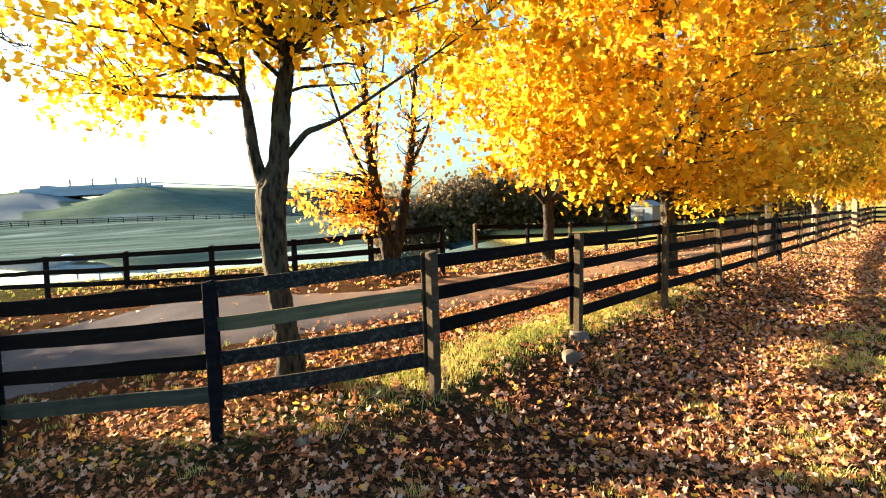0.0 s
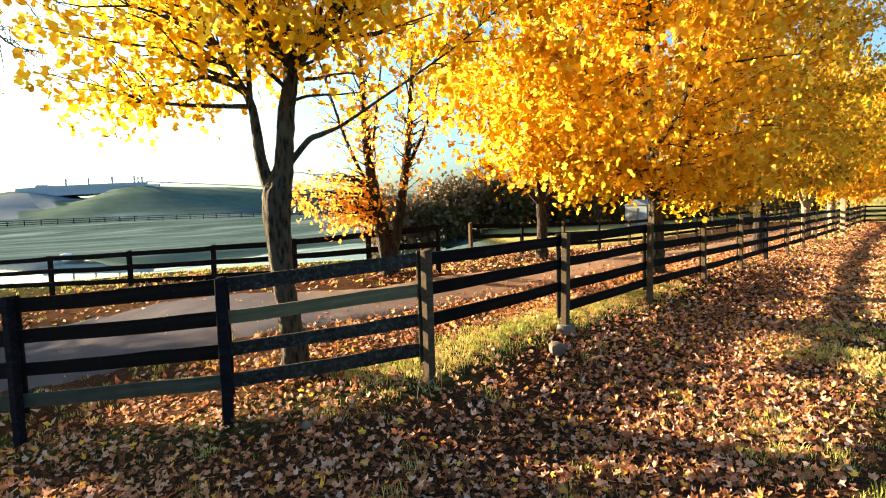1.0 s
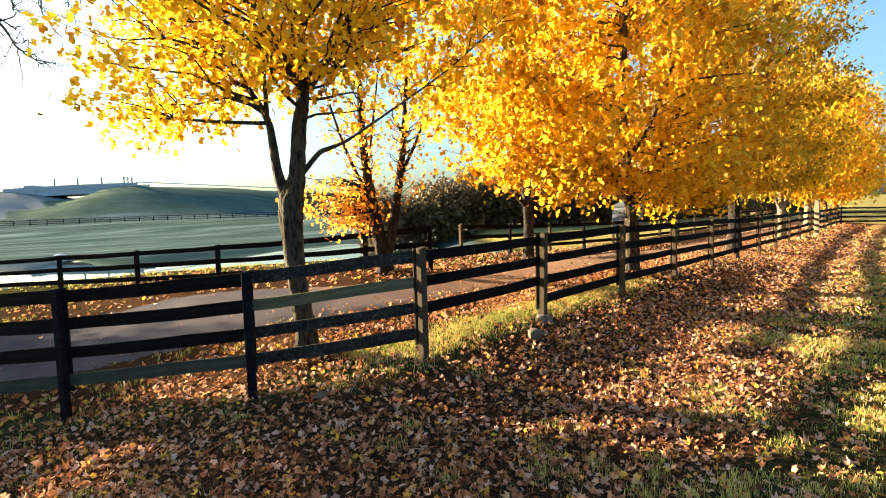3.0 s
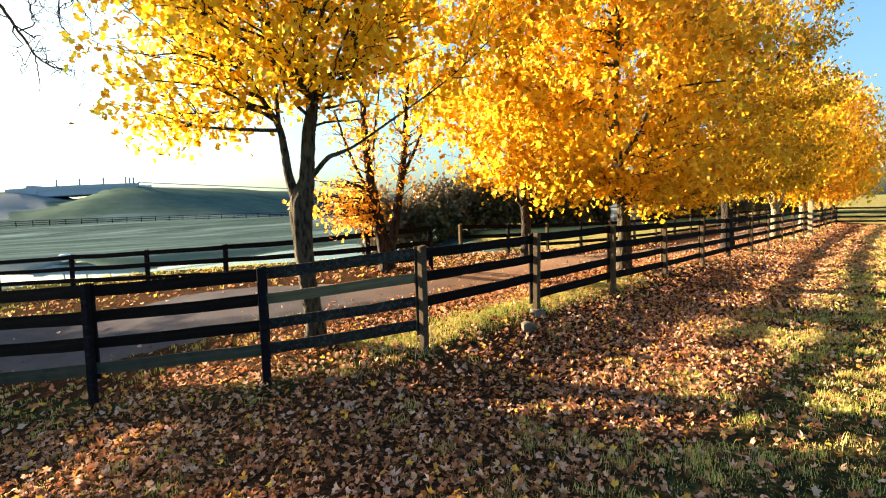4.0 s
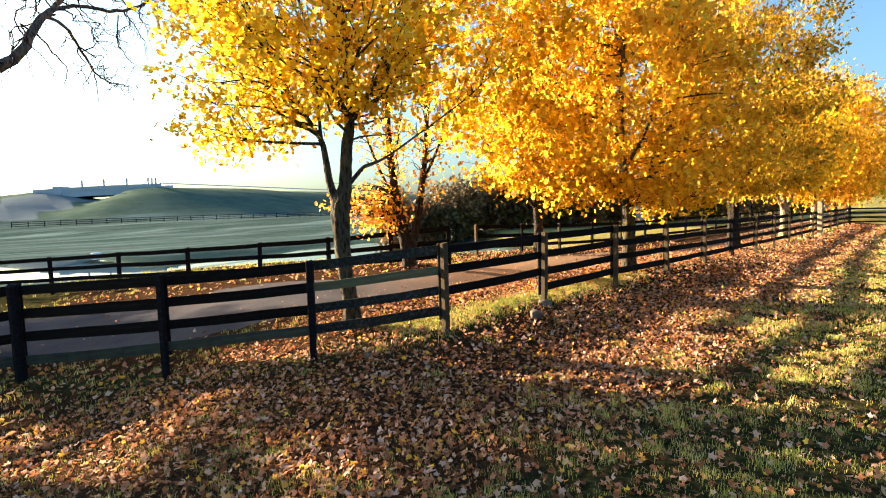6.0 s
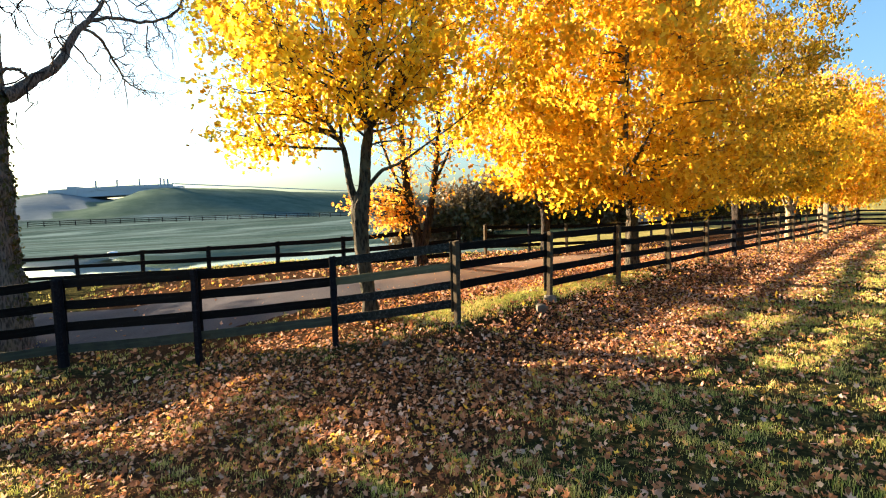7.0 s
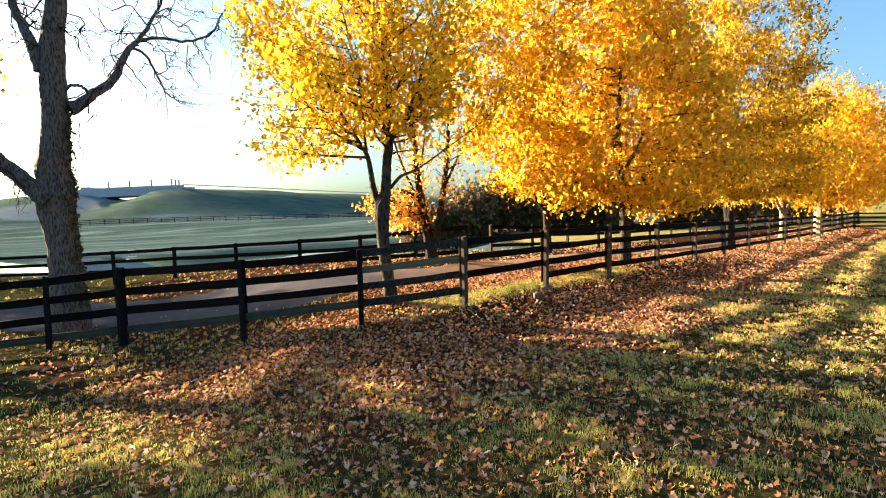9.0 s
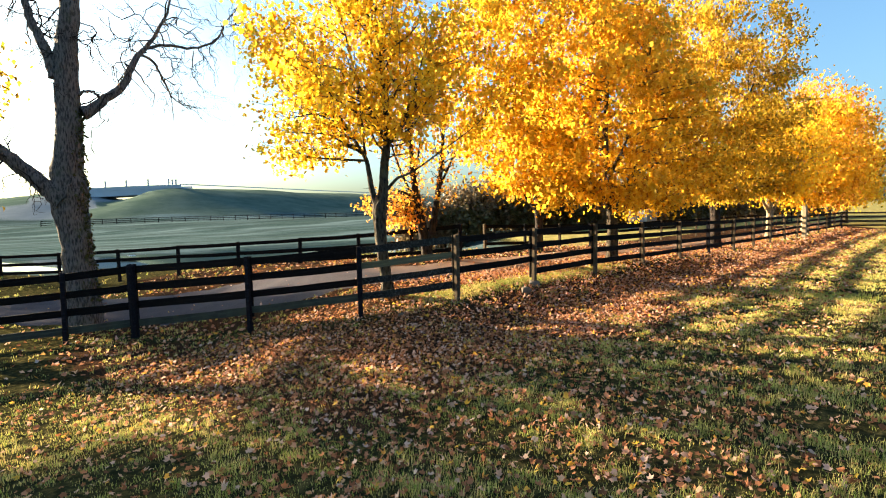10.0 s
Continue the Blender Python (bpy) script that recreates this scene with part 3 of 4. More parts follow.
def tubes(paths, sides=6):
    """One mesh of tapered tubes. Each path: a list of (point, radius)."""
    vs, ts, base = [], [], 0
    for path in paths:
        P = np.array([p for p, _ in path], float)
        R = np.array([q for _, q in path], float)
        m = len(P)
        D = np.gradient(P, axis=0)
        D /= np.linalg.norm(D, axis=1)[:, None] + 1e-9
        ref = np.array((1.0, 0.0, 0.0)) if abs(D[:, 2]).mean() > 0.5 else np.array((0.0, 0.0, 1.0))
        U = np.cross(D, ref)
        U /= np.linalg.norm(U, axis=1)[:, None] + 1e-9
        W = np.cross(D, U)
        ns = sides if R[0] > 0.02 else 4
        if R[0] > 0.09:
            ns = max(sides, 12)
        a = np.arange(ns) * 2 * np.pi / ns
        ring = P[:, None] + R[:, None, None] * (np.cos(a)[None, :, None] * U[:, None] + np.sin(a)[None, :, None] * W[:, None])
        vs.append(ring.reshape(-1, 3))
        i = (np.arange(m - 1)[:, None] * ns + np.arange(ns)[None]).ravel() + base
        j = (np.arange(m - 1)[:, None] * ns + (np.arange(ns)[None] + 1) % ns).ravel() + base
        ts.append(np.stack([i, j, j + ns], 1))
        ts.append(np.stack([i, j + ns, i + ns], 1))
        base += m * ns
    return np.concatenate(vs), np.concatenate(ts)


def bend(a, b, n, wob, r, sag=0.0):
    """A wavering line from a to b."""
    a, b = np.asarray(a, float), np.asarray(b, float)
    k = np.linspace(0, 1, n)[:, None]
    off = np.zeros((n, 3))
    for f in (1, 2, 3):
        off += np.sin(k * np.pi * f) * r.normal(0, wob / f, 3)
    off[:, 2] -= (np.sin(k[:, 0] * np.pi) * sag)
    return a + (b - a) * k + off * np.linalg.norm(b - a)


def grow(r, stems, targets):
    """Branches from the stems to each target, nearest first, each from the closest lower place of what has grown."""
    pts = [np.array([p for p, _ in s]) for s in stems]
    rad = [np.array([q for _, q in s]) for s in stems]
    allp, allr = np.concatenate(pts), np.concatenate(rad)
    paths = []
    order = np.argsort([np.min(np.linalg.norm(allp - t, axis=1)) for t in targets])
    for o in order:
        t = targets[o]
        d = np.linalg.norm(allp - t, axis=1) + np.maximum(0, allp[:, 2] - t[2] + 0.15) * 1.6 + 0.02 / (allr + 0.006)
        i = int(np.argmin(d))
        ln = np.linalg.norm(t - allp[i])
        if ln < 0.12:
            continue
        q = bend(allp[i], t, max(4, int(ln / 0.22) + 2), 0.05, r, -0.04)
        r0 = min(allr[i] * 0.68, 0.007 + 0.0115 * ln)
        rr = np.linspace(r0, 0.0035, len(q))
        paths.append(list(zip(q, rr)))
        allp, allr = np.concatenate([allp, q[1:]]), np.concatenate([allr, rr[1:]])
    return paths


def crown_targets(r, centre, radii, count, lumps=7):
    """Twig ends through an uneven crown, denser towards its skin."""
    ang = r.normal(size=(count * 3, 3))
    ang /= np.linalg.norm(ang, axis=1)[:, None]
    rad = r.uniform(0.12, 1.0, count * 3) ** 0.45
    lump = np.ones(count * 3)
    for _ in range(lumps):
        d = r.normal(size=3)
        d /= np.linalg.norm(d)
        lump += 0.16 * np.clip((ang @ d - 0.55) / 0.45, 0, 1) * r.choice((-1.2, 1.0))
    p = ang * (rad * lump)[:, None] * np.asarray(radii) + np.asarray(centre)
    return p[:count]


def tree(name, at, stems, centre, radii, count, per_twig, leaf, size, mat, bark, label, seed, droop=0.0, low=1.8, ragged=0.28, bare=None, rear=0.42, clear=0.0):
    """A tree: trunk, limbs, twigs and a crown of single leaves. stems: lists of (offset from the foot, radius)."""
    r = np.random.default_rng(seed)
    x, y = at
    z = float(gz(x, y))
    root = thing(name, (x, y, z), label, "tree")
    base = np.array((x, y, z))
    dense = []
    for s in stems:
        P, R = np.array([p for p, _ in s], float), np.array([q for _, q in s], float)
        k = np.linspace(0, len(P) - 1, (len(P) - 1) * 6 + 1)
        i = np.minimum(k.astype(int), len(P) - 2)
        f = (k - i)[:, None]
        p0, p1, p2, p3 = P[np.maximum(i - 1, 0)], P[i], P[i + 1], P[np.minimum(i + 2, len(P) - 1)]
        Q = 0.5 * ((2 * p1) + (-p0 + p2) * f + (2 * p0 - 5 * p1 + 4 * p2 - p3) * f ** 2 + (-p0 + 3 * p1 - 3 * p2 + p3) * f ** 3)
        RR = np.interp(k, np.arange(len(R)), R) * (1 + 0.02 * np.sin(k * 2.3 + seed))
        dense.append(list(zip(Q + base, RR)))
    for i, s in enumerate(dense):
        V, T = tubes([s], 22 if i == 0 and size < 0.16 else 10)
        if i == 0:
            Q = np.array([p for p, _ in s])
            ax = np.stack([np.interp(V[:, 2], Q[:, 2], Q[:, c]) for c in (0, 1)], 1)
            d = V[:, :2] - ax
            an = np.arctan2(d[:, 1], d[:, 0])
            V[:, :2] = ax + d * (1 + 0.05 * np.sin(3 * an + 0.9 * V[:, 2] + seed) + 0.045 * np.sin(7 * an - 2.3 * V[:, 2]) + 0.03 * np.sin(11 * an + 9 * V[:, 2]))[:, None] + r.normal(0, 0.0065, (len(V), 2))
        nz = np.sin(V[:, 2] * 17 + np.arctan2(V[:, 1] - y, V[:, 0] - x) * 5) * 0.008
        ctr = (V - base)
        V = V + np.stack([ctr[:, 0], ctr[:, 1], 0 * nz], 1) * (nz * (np.abs(ctr[:, 2]) < 2.5))[:, None]
        if i == 0:
            trunk = put("trunk", tri_mesh("trunk", V - base, T, bark, True), root)
        else:
            put("limb", tri_mesh("limb", V - base, T, bark, True), trunk)
    tg = crown_targets(r, centre, radii, count)
    tg[:, 2] = np.maximum(tg[:, 2], low + r.uniform(0, 0.5, count) + rear * np.maximum(0, tg[:, 1] - y))
    tg[:, 2] += clear * np.exp(-((tg[:, 0] - x) ** 2 + (tg[:, 1] - y) ** 2) / 1.2)
    if bare is not None:
        more = grow(r, dense, crown_targets(r, *bare[:3]))
    paths = grow(r, dense, tg)
    V, T = tubes(paths + more if bare is not None else paths, 5)
    tagged(put("twig", tri_mesh("twig", V - base, T, bark, True), root), kind="stuff")
    pos = []
    counted = [(p, per_twig) for p in paths] + ([(p, bare[3]) for p in more] if bare is not None else [])
    for p, many in counted:
        q = np.array([a for a, _ in p])
        m = int(many * r.uniform(0.5, 1.5))
        k = 1 - r.uniform(0, 1, m) ** 1.4 * 0.75
        idx = k * (len(q) - 1)
        i = np.minimum(idx.astype(int), len(q) - 2)
        at_ = q[i] + (q[i + 1] - q[i]) * (idx - i)[:, None]
        off = r.normal(0, ragged, (m, 3)) * (1, 1, 0.55)
        off[:, 2] -= np.abs(r.normal(0, droop, m))
        pos.append(at_ + off)
    pos = np.concatenate(pos)
    if clear:
        wood = np.concatenate([[p for p, _ in s] for s in dense[:6]])
        near = np.min(np.linalg.norm(pos[:, None] - wood[None], axis=2), axis=1)
        pos = pos[(near > 0.3) | (r.uniform(0, 1, len(pos)) < 0.25)]
    V, T = scatter(leaf, pos, size, 0.5, 0.3, seed + 1, 0.95, 0.95)
    put("crown", tri_mesh("crown", V - base, T, mat), root)
    return root


MAPLE, FALLEN, SIMPLE = lobed_leaf(), star_leaf(0.4), plain_leaf()

z1 = 0.0 - float(gz(-0.53, 1.35))
t1 = [[((0, 0, -0.05 - z1), 0.19), ((0.0, 0, 0.32 - z1), 0.132), ((-0.02, 0.02, 0.8), 0.125), ((-0.05, 0.07, 1.3), 0.122), ((-0.06, 0.09, 1.82), 0.14), ((-0.04, 0.1, 2.16), 0.165), ((0.03, 0.07, 2.45), 0.105), ((0.11, 0.11, 3.02), 0.092), ((0.18, 0.09, 3.46), 0.075), ((0.24, 0.2, 4.4), 0.045), ((0.2, 0.4, 5.8), 0.028), ((0.1, 0.5, 7.4), 0.01)],
      [((-0.07, 0.1, 2.0), 0.095), ((-0.13, 0.24, 2.5), 0.064), ((-0.12, 0.33, 2.84), 0.056), ((-0.12, 0.43, 3.13), 0.05), ((-0.19, 0.7, 3.52), 0.036), ((-0.30, 1.08, 4.1), 0.028), ((-0.36, 1.51, 4.8), 0.018), ((-0.5, 1.9, 5.6), 0.008)],
      [((-0.12, 0.42, 3.08), 0.036), ((-0.03, 0.6, 3.53), 0.03), ((0.09, 0.83, 4.2), 0.022), ((0.1, 1.0, 5.4), 0.009)],
      [((0.17, 0.09, 3.4), 0.05), ((0.06, 0.17, 3.72), 0.04), ((-0.07, 0.26, 4.03), 0.034), ((-0.21, 0.47, 4.63), 0.025), ((-0.4, 0.7, 5.9), 0.01)],
      [((0.17, 0.09, 3.38), 0.055), ((0.31, -0.04, 3.62), 0.046), ((0.48, -0.11, 3.91), 0.04), ((0.74, -0.11, 4.42), 0.03), ((1.1, -0.2, 5.6), 0.01)],
      [((0.31, -0.04, 3.6), 0.028), ((0.59, -0.17, 3.75), 0.023), ((1.04, -0.33, 3.9), 0.017), ((1.7, -0.5, 4.2), 0.007)],
      [((0.05, 0.01, 2.45), 0.04), ((0.17, -0.18, 2.68), 0.033), ((0.27, -0.28, 2.74), 0.03), ((0.45, -0.4, 2.84), 0.02), ((0.85, -0.62, 3.15), 0.016), ((1.25, -0.8, 3.45), 0.014), ((1.75, -1.0, 3.85), 0.011), ((2.5, -1.35, 4.6), 0.008)],
      [((-0.1, 0.51, 3.36), 0.012), ((-0.44, 1.02, 3.42), 0.009), ((-0.65, 1.38, 3.46), 0.007), ((-0.9, 1.79, 3.6), 0.004)]]
t1 = [[((a, b, c + z1), q * 0.88) for (a, b, c), q in st] for st in t1]
tree("maple_tree", (-0.53, 1.35), t1, (-0.62, 2.2, 4.9), (2.35, 2.45, 2.45), 430, 36, MAPLE, 0.098, GOLD, BARK, "young gold-leaved maple with forked trunk close behind the fence", 11, 0.16, 2.75, rear=0.0, ragged=0.15, clear=1.1, bare=((1.0, 0.8, 5.2), (2.1, 1.7, 2.0), 170, 34))

t4 = [[((0, 0, -0.15), 0.30), ((0, 0, 0.2), 0.22), ((0.02, 0, 1.0), 0.18), ((0.0, 0.02, 1.9), 0.17), ((-0.1, 0.1, 3.0), 0.13), ((-0.1, 0.2, 4.6), 0.10), ((0.1, 0.2, 6.6), 0.06), ((0.1, 0.2, 9.4), 0.015)],
      [((0.02, 0, 1.75), 0.11), ((0.5, -0.3, 2.7), 0.09), ((1.2, -0.7, 4.2), 0.06), ((2.2, -1.2, 6.2), 0.03), ((2.8, -1.6, 7.6), 0.012)],
      [((0.0, 0, 1.9), 0.10), ((-0.7, 0.2, 2.6), 0.08), ((-1.9, 0.2, 3.6), 0.05), ((-3.4, 0.1, 4.6), 0.028), ((-4.6, 0.0, 5.2), 0.012)],
      [((-0.1, 0.1, 3.0), 0.08), ((-0.9, -0.9, 4.0), 0.06), ((-1.8, -1.9, 5.4), 0.035), ((-2.3, -2.5, 6.8), 0.012)],
      [((0.0, 0.1, 3.6), 0.07), ((0.9, 1.0, 4.8), 0.05), ((1.8, 1.9, 6.4), 0.02)]]
t4n = [[(tuple(v * 0.82 for v in p), q * 0.82) for p, q in st] for st in t4]
tree("maple_tree", (7.75, 0.85), t4n, (6.7, 0.8, 5.3), (5.0, 3.3, 3.75), 800, 52, MAPLE, 0.122, DEEP_GOLD, BARK, "broad deep-gold maple with low hanging boughs over the drive", 23, 0.16, 2.1, rear=0.3, ragged=0.17, bare=((4.6, 1.2, 3.4), (1.5, 1.0, 1.1), 80, 30))
t5 = [[(p, q * 1.1) for p, q in t4[0]]] + [[((-a, -b, c), q) for (a, b, c), q in s] for s in t4[1:]]
tree("maple_tree", (16.85, 0.9), t5, (16.2, 0.8, 5.4), (5.2, 3.4, 4.6), 640, 76, SIMPLE, 0.13, AMBER, BARK_DARK, "full maple turned dull amber behind the fence", 31, 0.16, 2.45, ragged=0.2)
tree("maple_tree", (25.3, 0.9), [[(tuple(v * 0.72 for v in p), q) for p, q in st] for st in t4], (25.3, 0.9, 4.5), (4.0, 3.0, 3.1), 260, 52, SIMPLE, 0.19, GOLD, BARK_PALE, "gold maple with a pale sunlit trunk in the row", 37, 0.3, 2.6, ragged=0.35)
tree("maple_tree", (34.0, 1.0), [[(tuple(v * 0.8 for v in p), q) for p, q in st] for st in t5], (34.6, 0.6, 5.2), (4.6, 3.6, 3.7), 260, 50, SIMPLE, 0.22, DEEP_GOLD, BARK_PALE, "bright yellow maple at the far end of the row", 41, 0.4, 2.2, ragged=0.5)
tree("maple_tree", (52.0, 1.4), t5, (52.0, 1.4, 4.9), (4.4, 4.0, 3.4), 220, 46, SIMPLE, 0.27, GOLD, BARK_DARK, "yellow maple with a dark trunk past the far fence", 45, 0.4, 2.6, ragged=0.5)
tree("maple_tree", (43.0, 1.2), t4, (43.0, 1.6, 6.8), (3.2, 3.2, 5.4), 260, 34, SIMPLE, 0.25, ORANGE, BARK, "tall orange-yellow maple beyond the far fence", 43, 0.4, 2.4, ragged=0.5)

for at, h, seed in (((70.0, 5.5), 1.2, 141), ((82.0, -1.5), 1.35, 142)):
    tree("maple_tree", at, [[(tuple(v * h for v in p), q) for p, q in st] for st in t4], (at[0], at[1], 6.6 * h), (3.6 * h, 3.6 * h, 4.4 * h), 420, 2, SIMPLE, 0.2, RUST, BARK_PALE, "leafless grey tree at the far end of the lane", seed, 0.2, 2.2, ragged=0.3)

t2 = [[((0, 0, -0.15), 0.30), ((0, 0, 0.25), 0.22), ((-0.08, 0.07, 0.9), 0.18), ((-0.25, 0.2, 2.2), 0.15), ((-0.4, 0.35, 4.0), 0.11), ((-0.45, 0.42, 6.5), 0.05), ((-0.45, 0.45, 8.8), 0.014)],
      [((0, 0, 0.3), 0.17), ((0.2, -0.15, 1.2), 0.145), ((0.42, -0.34, 2.8), 0.115), ((0.6, -0.5, 4.6), 0.085), ((0.8, -0.7, 8.2), 0.014)],
      [((-0.3, 0.25, 2.4), 0.06), ((-0.9, 0.75, 4.2), 0.042), ((-1.5, 1.25, 6.9), 0.012)],
      [((-0.36, 0.3, 3.4), 0.05), ((-0.1, 0.2, 5.0), 0.035), ((0.2, 0.1, 7.2), 0.012)],
      [((0.5, -0.42, 3.2), 0.05), ((1.1, -0.9, 4.9), 0.035), ((1.6, -1.3, 7.2), 0.012)]]
t2 = [[(tuple(v * 0.68 for v in p), q * 0.8) for p, q in st] for st in t2]
tree("maple_tree", (3.84, 4.9), t2, (3.05, 5.55, 2.3), (1.1, 0.95, 0.6), 70, 14, MAPLE, 0.105, ORANGE, BARK_DARK, "twin-stemmed maple, thinly leaved in orange, beside the pond fence", 47, 0.2, 1.6, ragged=0.18, rear=0.1, bare=((3.75, 5.0, 4.2), (1.6, 1.6, 2.3), 150, 7))
tree("maple_tree", (9.85, 5.0), t4n, (9.5, 4.9, 5.6), (2.2, 1.8, 1.7), 90, 26, SIMPLE, 0.18, GOLD, BARK_DARK, "gold maple with a dark trunk beside the pasture fence", 53, 0.3, 4.2, ragged=0.4)


def bare_tree():
    r = np.random.default_rng(61)
    x, y = -4.35, 8.4
    z = float(gz(x, y))
    base = np.array((x, y, z))
    root = thing("bare_tree", (x, y, z), "tall leafless tree with furrowed grey bark and ivy, behind the fence", "tree")
    rt, fw = np.array((0.7156, -0.6985, 0)), np.array((0.6985, 0.7156, 0))

    def at(u, h, d=0.0):
        return rt * u + fw * d + np.array((0, 0, h))
    stems = [
        ("trunk", [(at(-0.10, -0.10, 0.00), 0.500), (at(-0.09, 0.39, 0.00), 0.430), (at(-0.13, 1.79, 0.00), 0.370), (at(-0.24, 2.69, 0.00), 0.400), (at(-0.25, 3.31, 0.00), 0.430), (at(-0.22, 3.98, 0.00), 0.360), (at(-0.13, 4.79, 0.00), 0.320), (at(-0.10, 5.99, 0.00), 0.275), (at(-0.05, 6.91, 0.00), 0.250), (at(0.09, 7.69, 0.00), 0.220), (at(0.22, 8.85, 0.00), 0.170), (at(0.40, 10.25, 0.00), 0.100), (at(0.59, 11.87, 0.00), 0.040)]),
        ("limb", [(at(-0.25, 3.03, -0.20), 0.250), (at(-0.52, 3.36, -0.30), 0.190), (at(-0.86, 3.78, -0.50), 0.165), (at(-1.17, 4.20, -0.80), 0.150), (at(-1.53, 4.68, -1.20), 0.120), (at(-2.07, 5.21, -1.60), 0.070)]),
        ("limb", [(at(0.19, 5.17, 0.05), 0.160), (at(0.29, 5.29, 0.20), 0.130), (at(0.46, 5.58, 0.50), 0.110), (at(0.71, 6.12, 1.00), 0.095), (at(0.73, 6.86, 1.45), 0.080), (at(0.92, 7.31, 1.80), 0.055), (at(1.20, 7.88, 2.00), 0.042), (at(1.37, 8.53, 2.20), 0.032), (at(1.53, 9.68, 2.40), 0.014)]),
        ("limb", [(at(0.88, 7.19, 1.70), 0.045), (at(1.20, 7.43, 2.10), 0.042), (at(1.79, 7.39, 2.50), 0.036), (at(2.41, 7.71, 2.80), 0.028), (at(2.55, 8.22, 2.90), 0.022), (at(2.98, 8.68, 3.00), 0.016), (at(3.11, 9.33, 3.10), 0.008)]),
        ("limb", [(at(0.76, 7.01, 1.60), 0.040), (at(0.94, 6.99, 1.90), 0.036), (at(0.86, 6.70, 2.50), 0.030), (at(0.73, 6.24, 3.27), 0.024), (at(1.03, 6.01, 3.40), 0.016), (at(1.33, 6.02, 3.50), 0.012), (at(1.39, 5.82, 3.60), 0.007)]),
        ("limb", [(at(-0.30, 5.99, -0.10), 0.150), (at(-0.46, 6.63, -0.10), 0.120), (at(-0.69, 7.09, -0.10), 0.100), (at(-0.87, 7.67, -0.10), 0.085), (at(-1.01, 8.45, -0.10), 0.060), (at(-1.19, 9.65, 0.00), 0.030)]),
        ("limb", [(at(0.73, 6.24, 3.27), 0.015), (at(0.72, 5.84, 3.35), 0.011), (at(0.67, 5.46, 3.40), 0.006)]),
        ("limb", [(at(1.80, 7.37, 2.55), 0.016), (at(1.63, 6.74, 2.70), 0.013), (at(1.80, 6.41, 2.90), 0.009), (at(2.20, 6.17, 3.10), 0.005)]),
        ("limb", [(at(0.77, 6.57, 1.30), 0.020), (at(0.85, 6.21, 1.80), 0.015), (at(0.93, 6.03, 2.00), 0.012), (at(0.80, 5.65, 2.00), 0.006)]),
        ("limb", [(at(0.09, 5.56, 0.00), 0.040), (at(0.28, 5.69, 0.00), 0.036), (at(0.40, 5.72, 0.20), 0.036), (at(0.44, 5.57, 0.42), 0.040)])]
    dense = []
    for i, (n, s) in enumerate(stems):
        P, R = np.array([p for p, _ in s]) + base, np.array([q for _, q in s])
        k = np.linspace(0, len(P) - 1, (len(P) - 1) * 5 + 1)
        Q = np.stack([np.interp(k, np.arange(len(P)), P[:, c]) for c in range(3)], 1)
        for _ in range(3):
            Q[1:-1] = 0.25 * Q[:-2] + 0.5 * Q[1:-1] + 0.25 * Q[2:]
        Q[1:-1] += r.normal(0, 0.012, (len(Q) - 2, 3))
        RR = np.interp(k, np.arange(len(R)), R) * (0.88 if i == 0 else 1.0)
        dense.append(list(zip(Q, RR)))
        V, T = tubes([dense[-1]], 18 if i == 0 else 8)
        if i == 0:
            an = np.arctan2(V[:, 1] - y, V[:, 0] - x)
            h = V[:, 2]
            axis_xy = np.stack([np.interp(h, Q[:, 2], Q[:, 0]), np.interp(h, Q[:, 2], Q[:, 1])], 1)
            d = V[:, :2] - axis_xy
            V[:, :2] = axis_xy + d * (1 + 0.07 * np.sin(5 * an + 2.2 * h) + 0.05 * np.sin(9 * an - 5 * h))[:, None]
        if i == 0:
            trunk = put(n, tri_mesh(n, V - base, T, BARK_OLD, True), root)
        else:
            put(n, tri_mesh(n, V - base, T, BARK_OLD, True), trunk)
    tw = []
    def twig(p, d, ln, rad, depth):
        d = d / np.linalg.norm(d)
        q = bend(p, p + d * ln, 7, 0.14, r, 0.0)
        tw.append(list(zip(q, np.linspace(rad, rad * 0.45, 7))))
        if depth > 0:
            for _ in range(r.integers(2, 4)):
                k = r.integers(2, 7)
                nd = d + r.normal(0, 0.55, 3) + np.array((0, 0, -0.35))
                twig(q[k], nd, ln * r.uniform(0.45, 0.75), rad * 0.55, depth - 1)
    for s, n, ln in ((1, 14, 0.9), (2, 20, 0.95), (3, 22, 0.85), (4, 15, 0.75), (5, 14, 0.85), (7, 6, 0.6), (0, 20, 0.8)):
        q = dense[s]
        for _ in range(n):
            lo = 0.3 if s else 0.5
            p, rad = q[int(r.uniform(lo, 1) * (len(q) - 1))]
            d = r.normal(0, 1, 3) + rt * (0.5 if s in (2, 3, 4) else -0.2) + np.array((0, 0, -0.15))
            twig(p, d, ln * r.uniform(0.6, 1.3), min(0.021, rad * 0.55), 2)
    V, T = tubes(tw, 4)
    tagged(put("twig", tri_mesh("twig", V - base, T, BARK_DARK, True), root), kind="stuff")
    n = 420
    h = r.uniform(0.6, 5.2, n)
    ang = r.normal(-0.78, 0.35, n)
    Q, RR = np.array([a for a, _ in dense[0]]), np.array([b for _, b in dense[0]])
    pos = np.stack([np.interp(h + z, Q[:, 2], Q[:, 0]) + np.cos(ang) * (np.interp(h + z, Q[:, 2], RR) + r.uniform(0, 0.07, n)),
                    np.interp(h + z, Q[:, 2], Q[:, 1]) + np.sin(ang) * (np.interp(h + z, Q[:, 2], RR) + r.uniform(0, 0.07, n)), h + z], 1)
    V, T = scatter(SIMPLE, pos, 0.09, 0.8, 0.3, 62, 1.2)
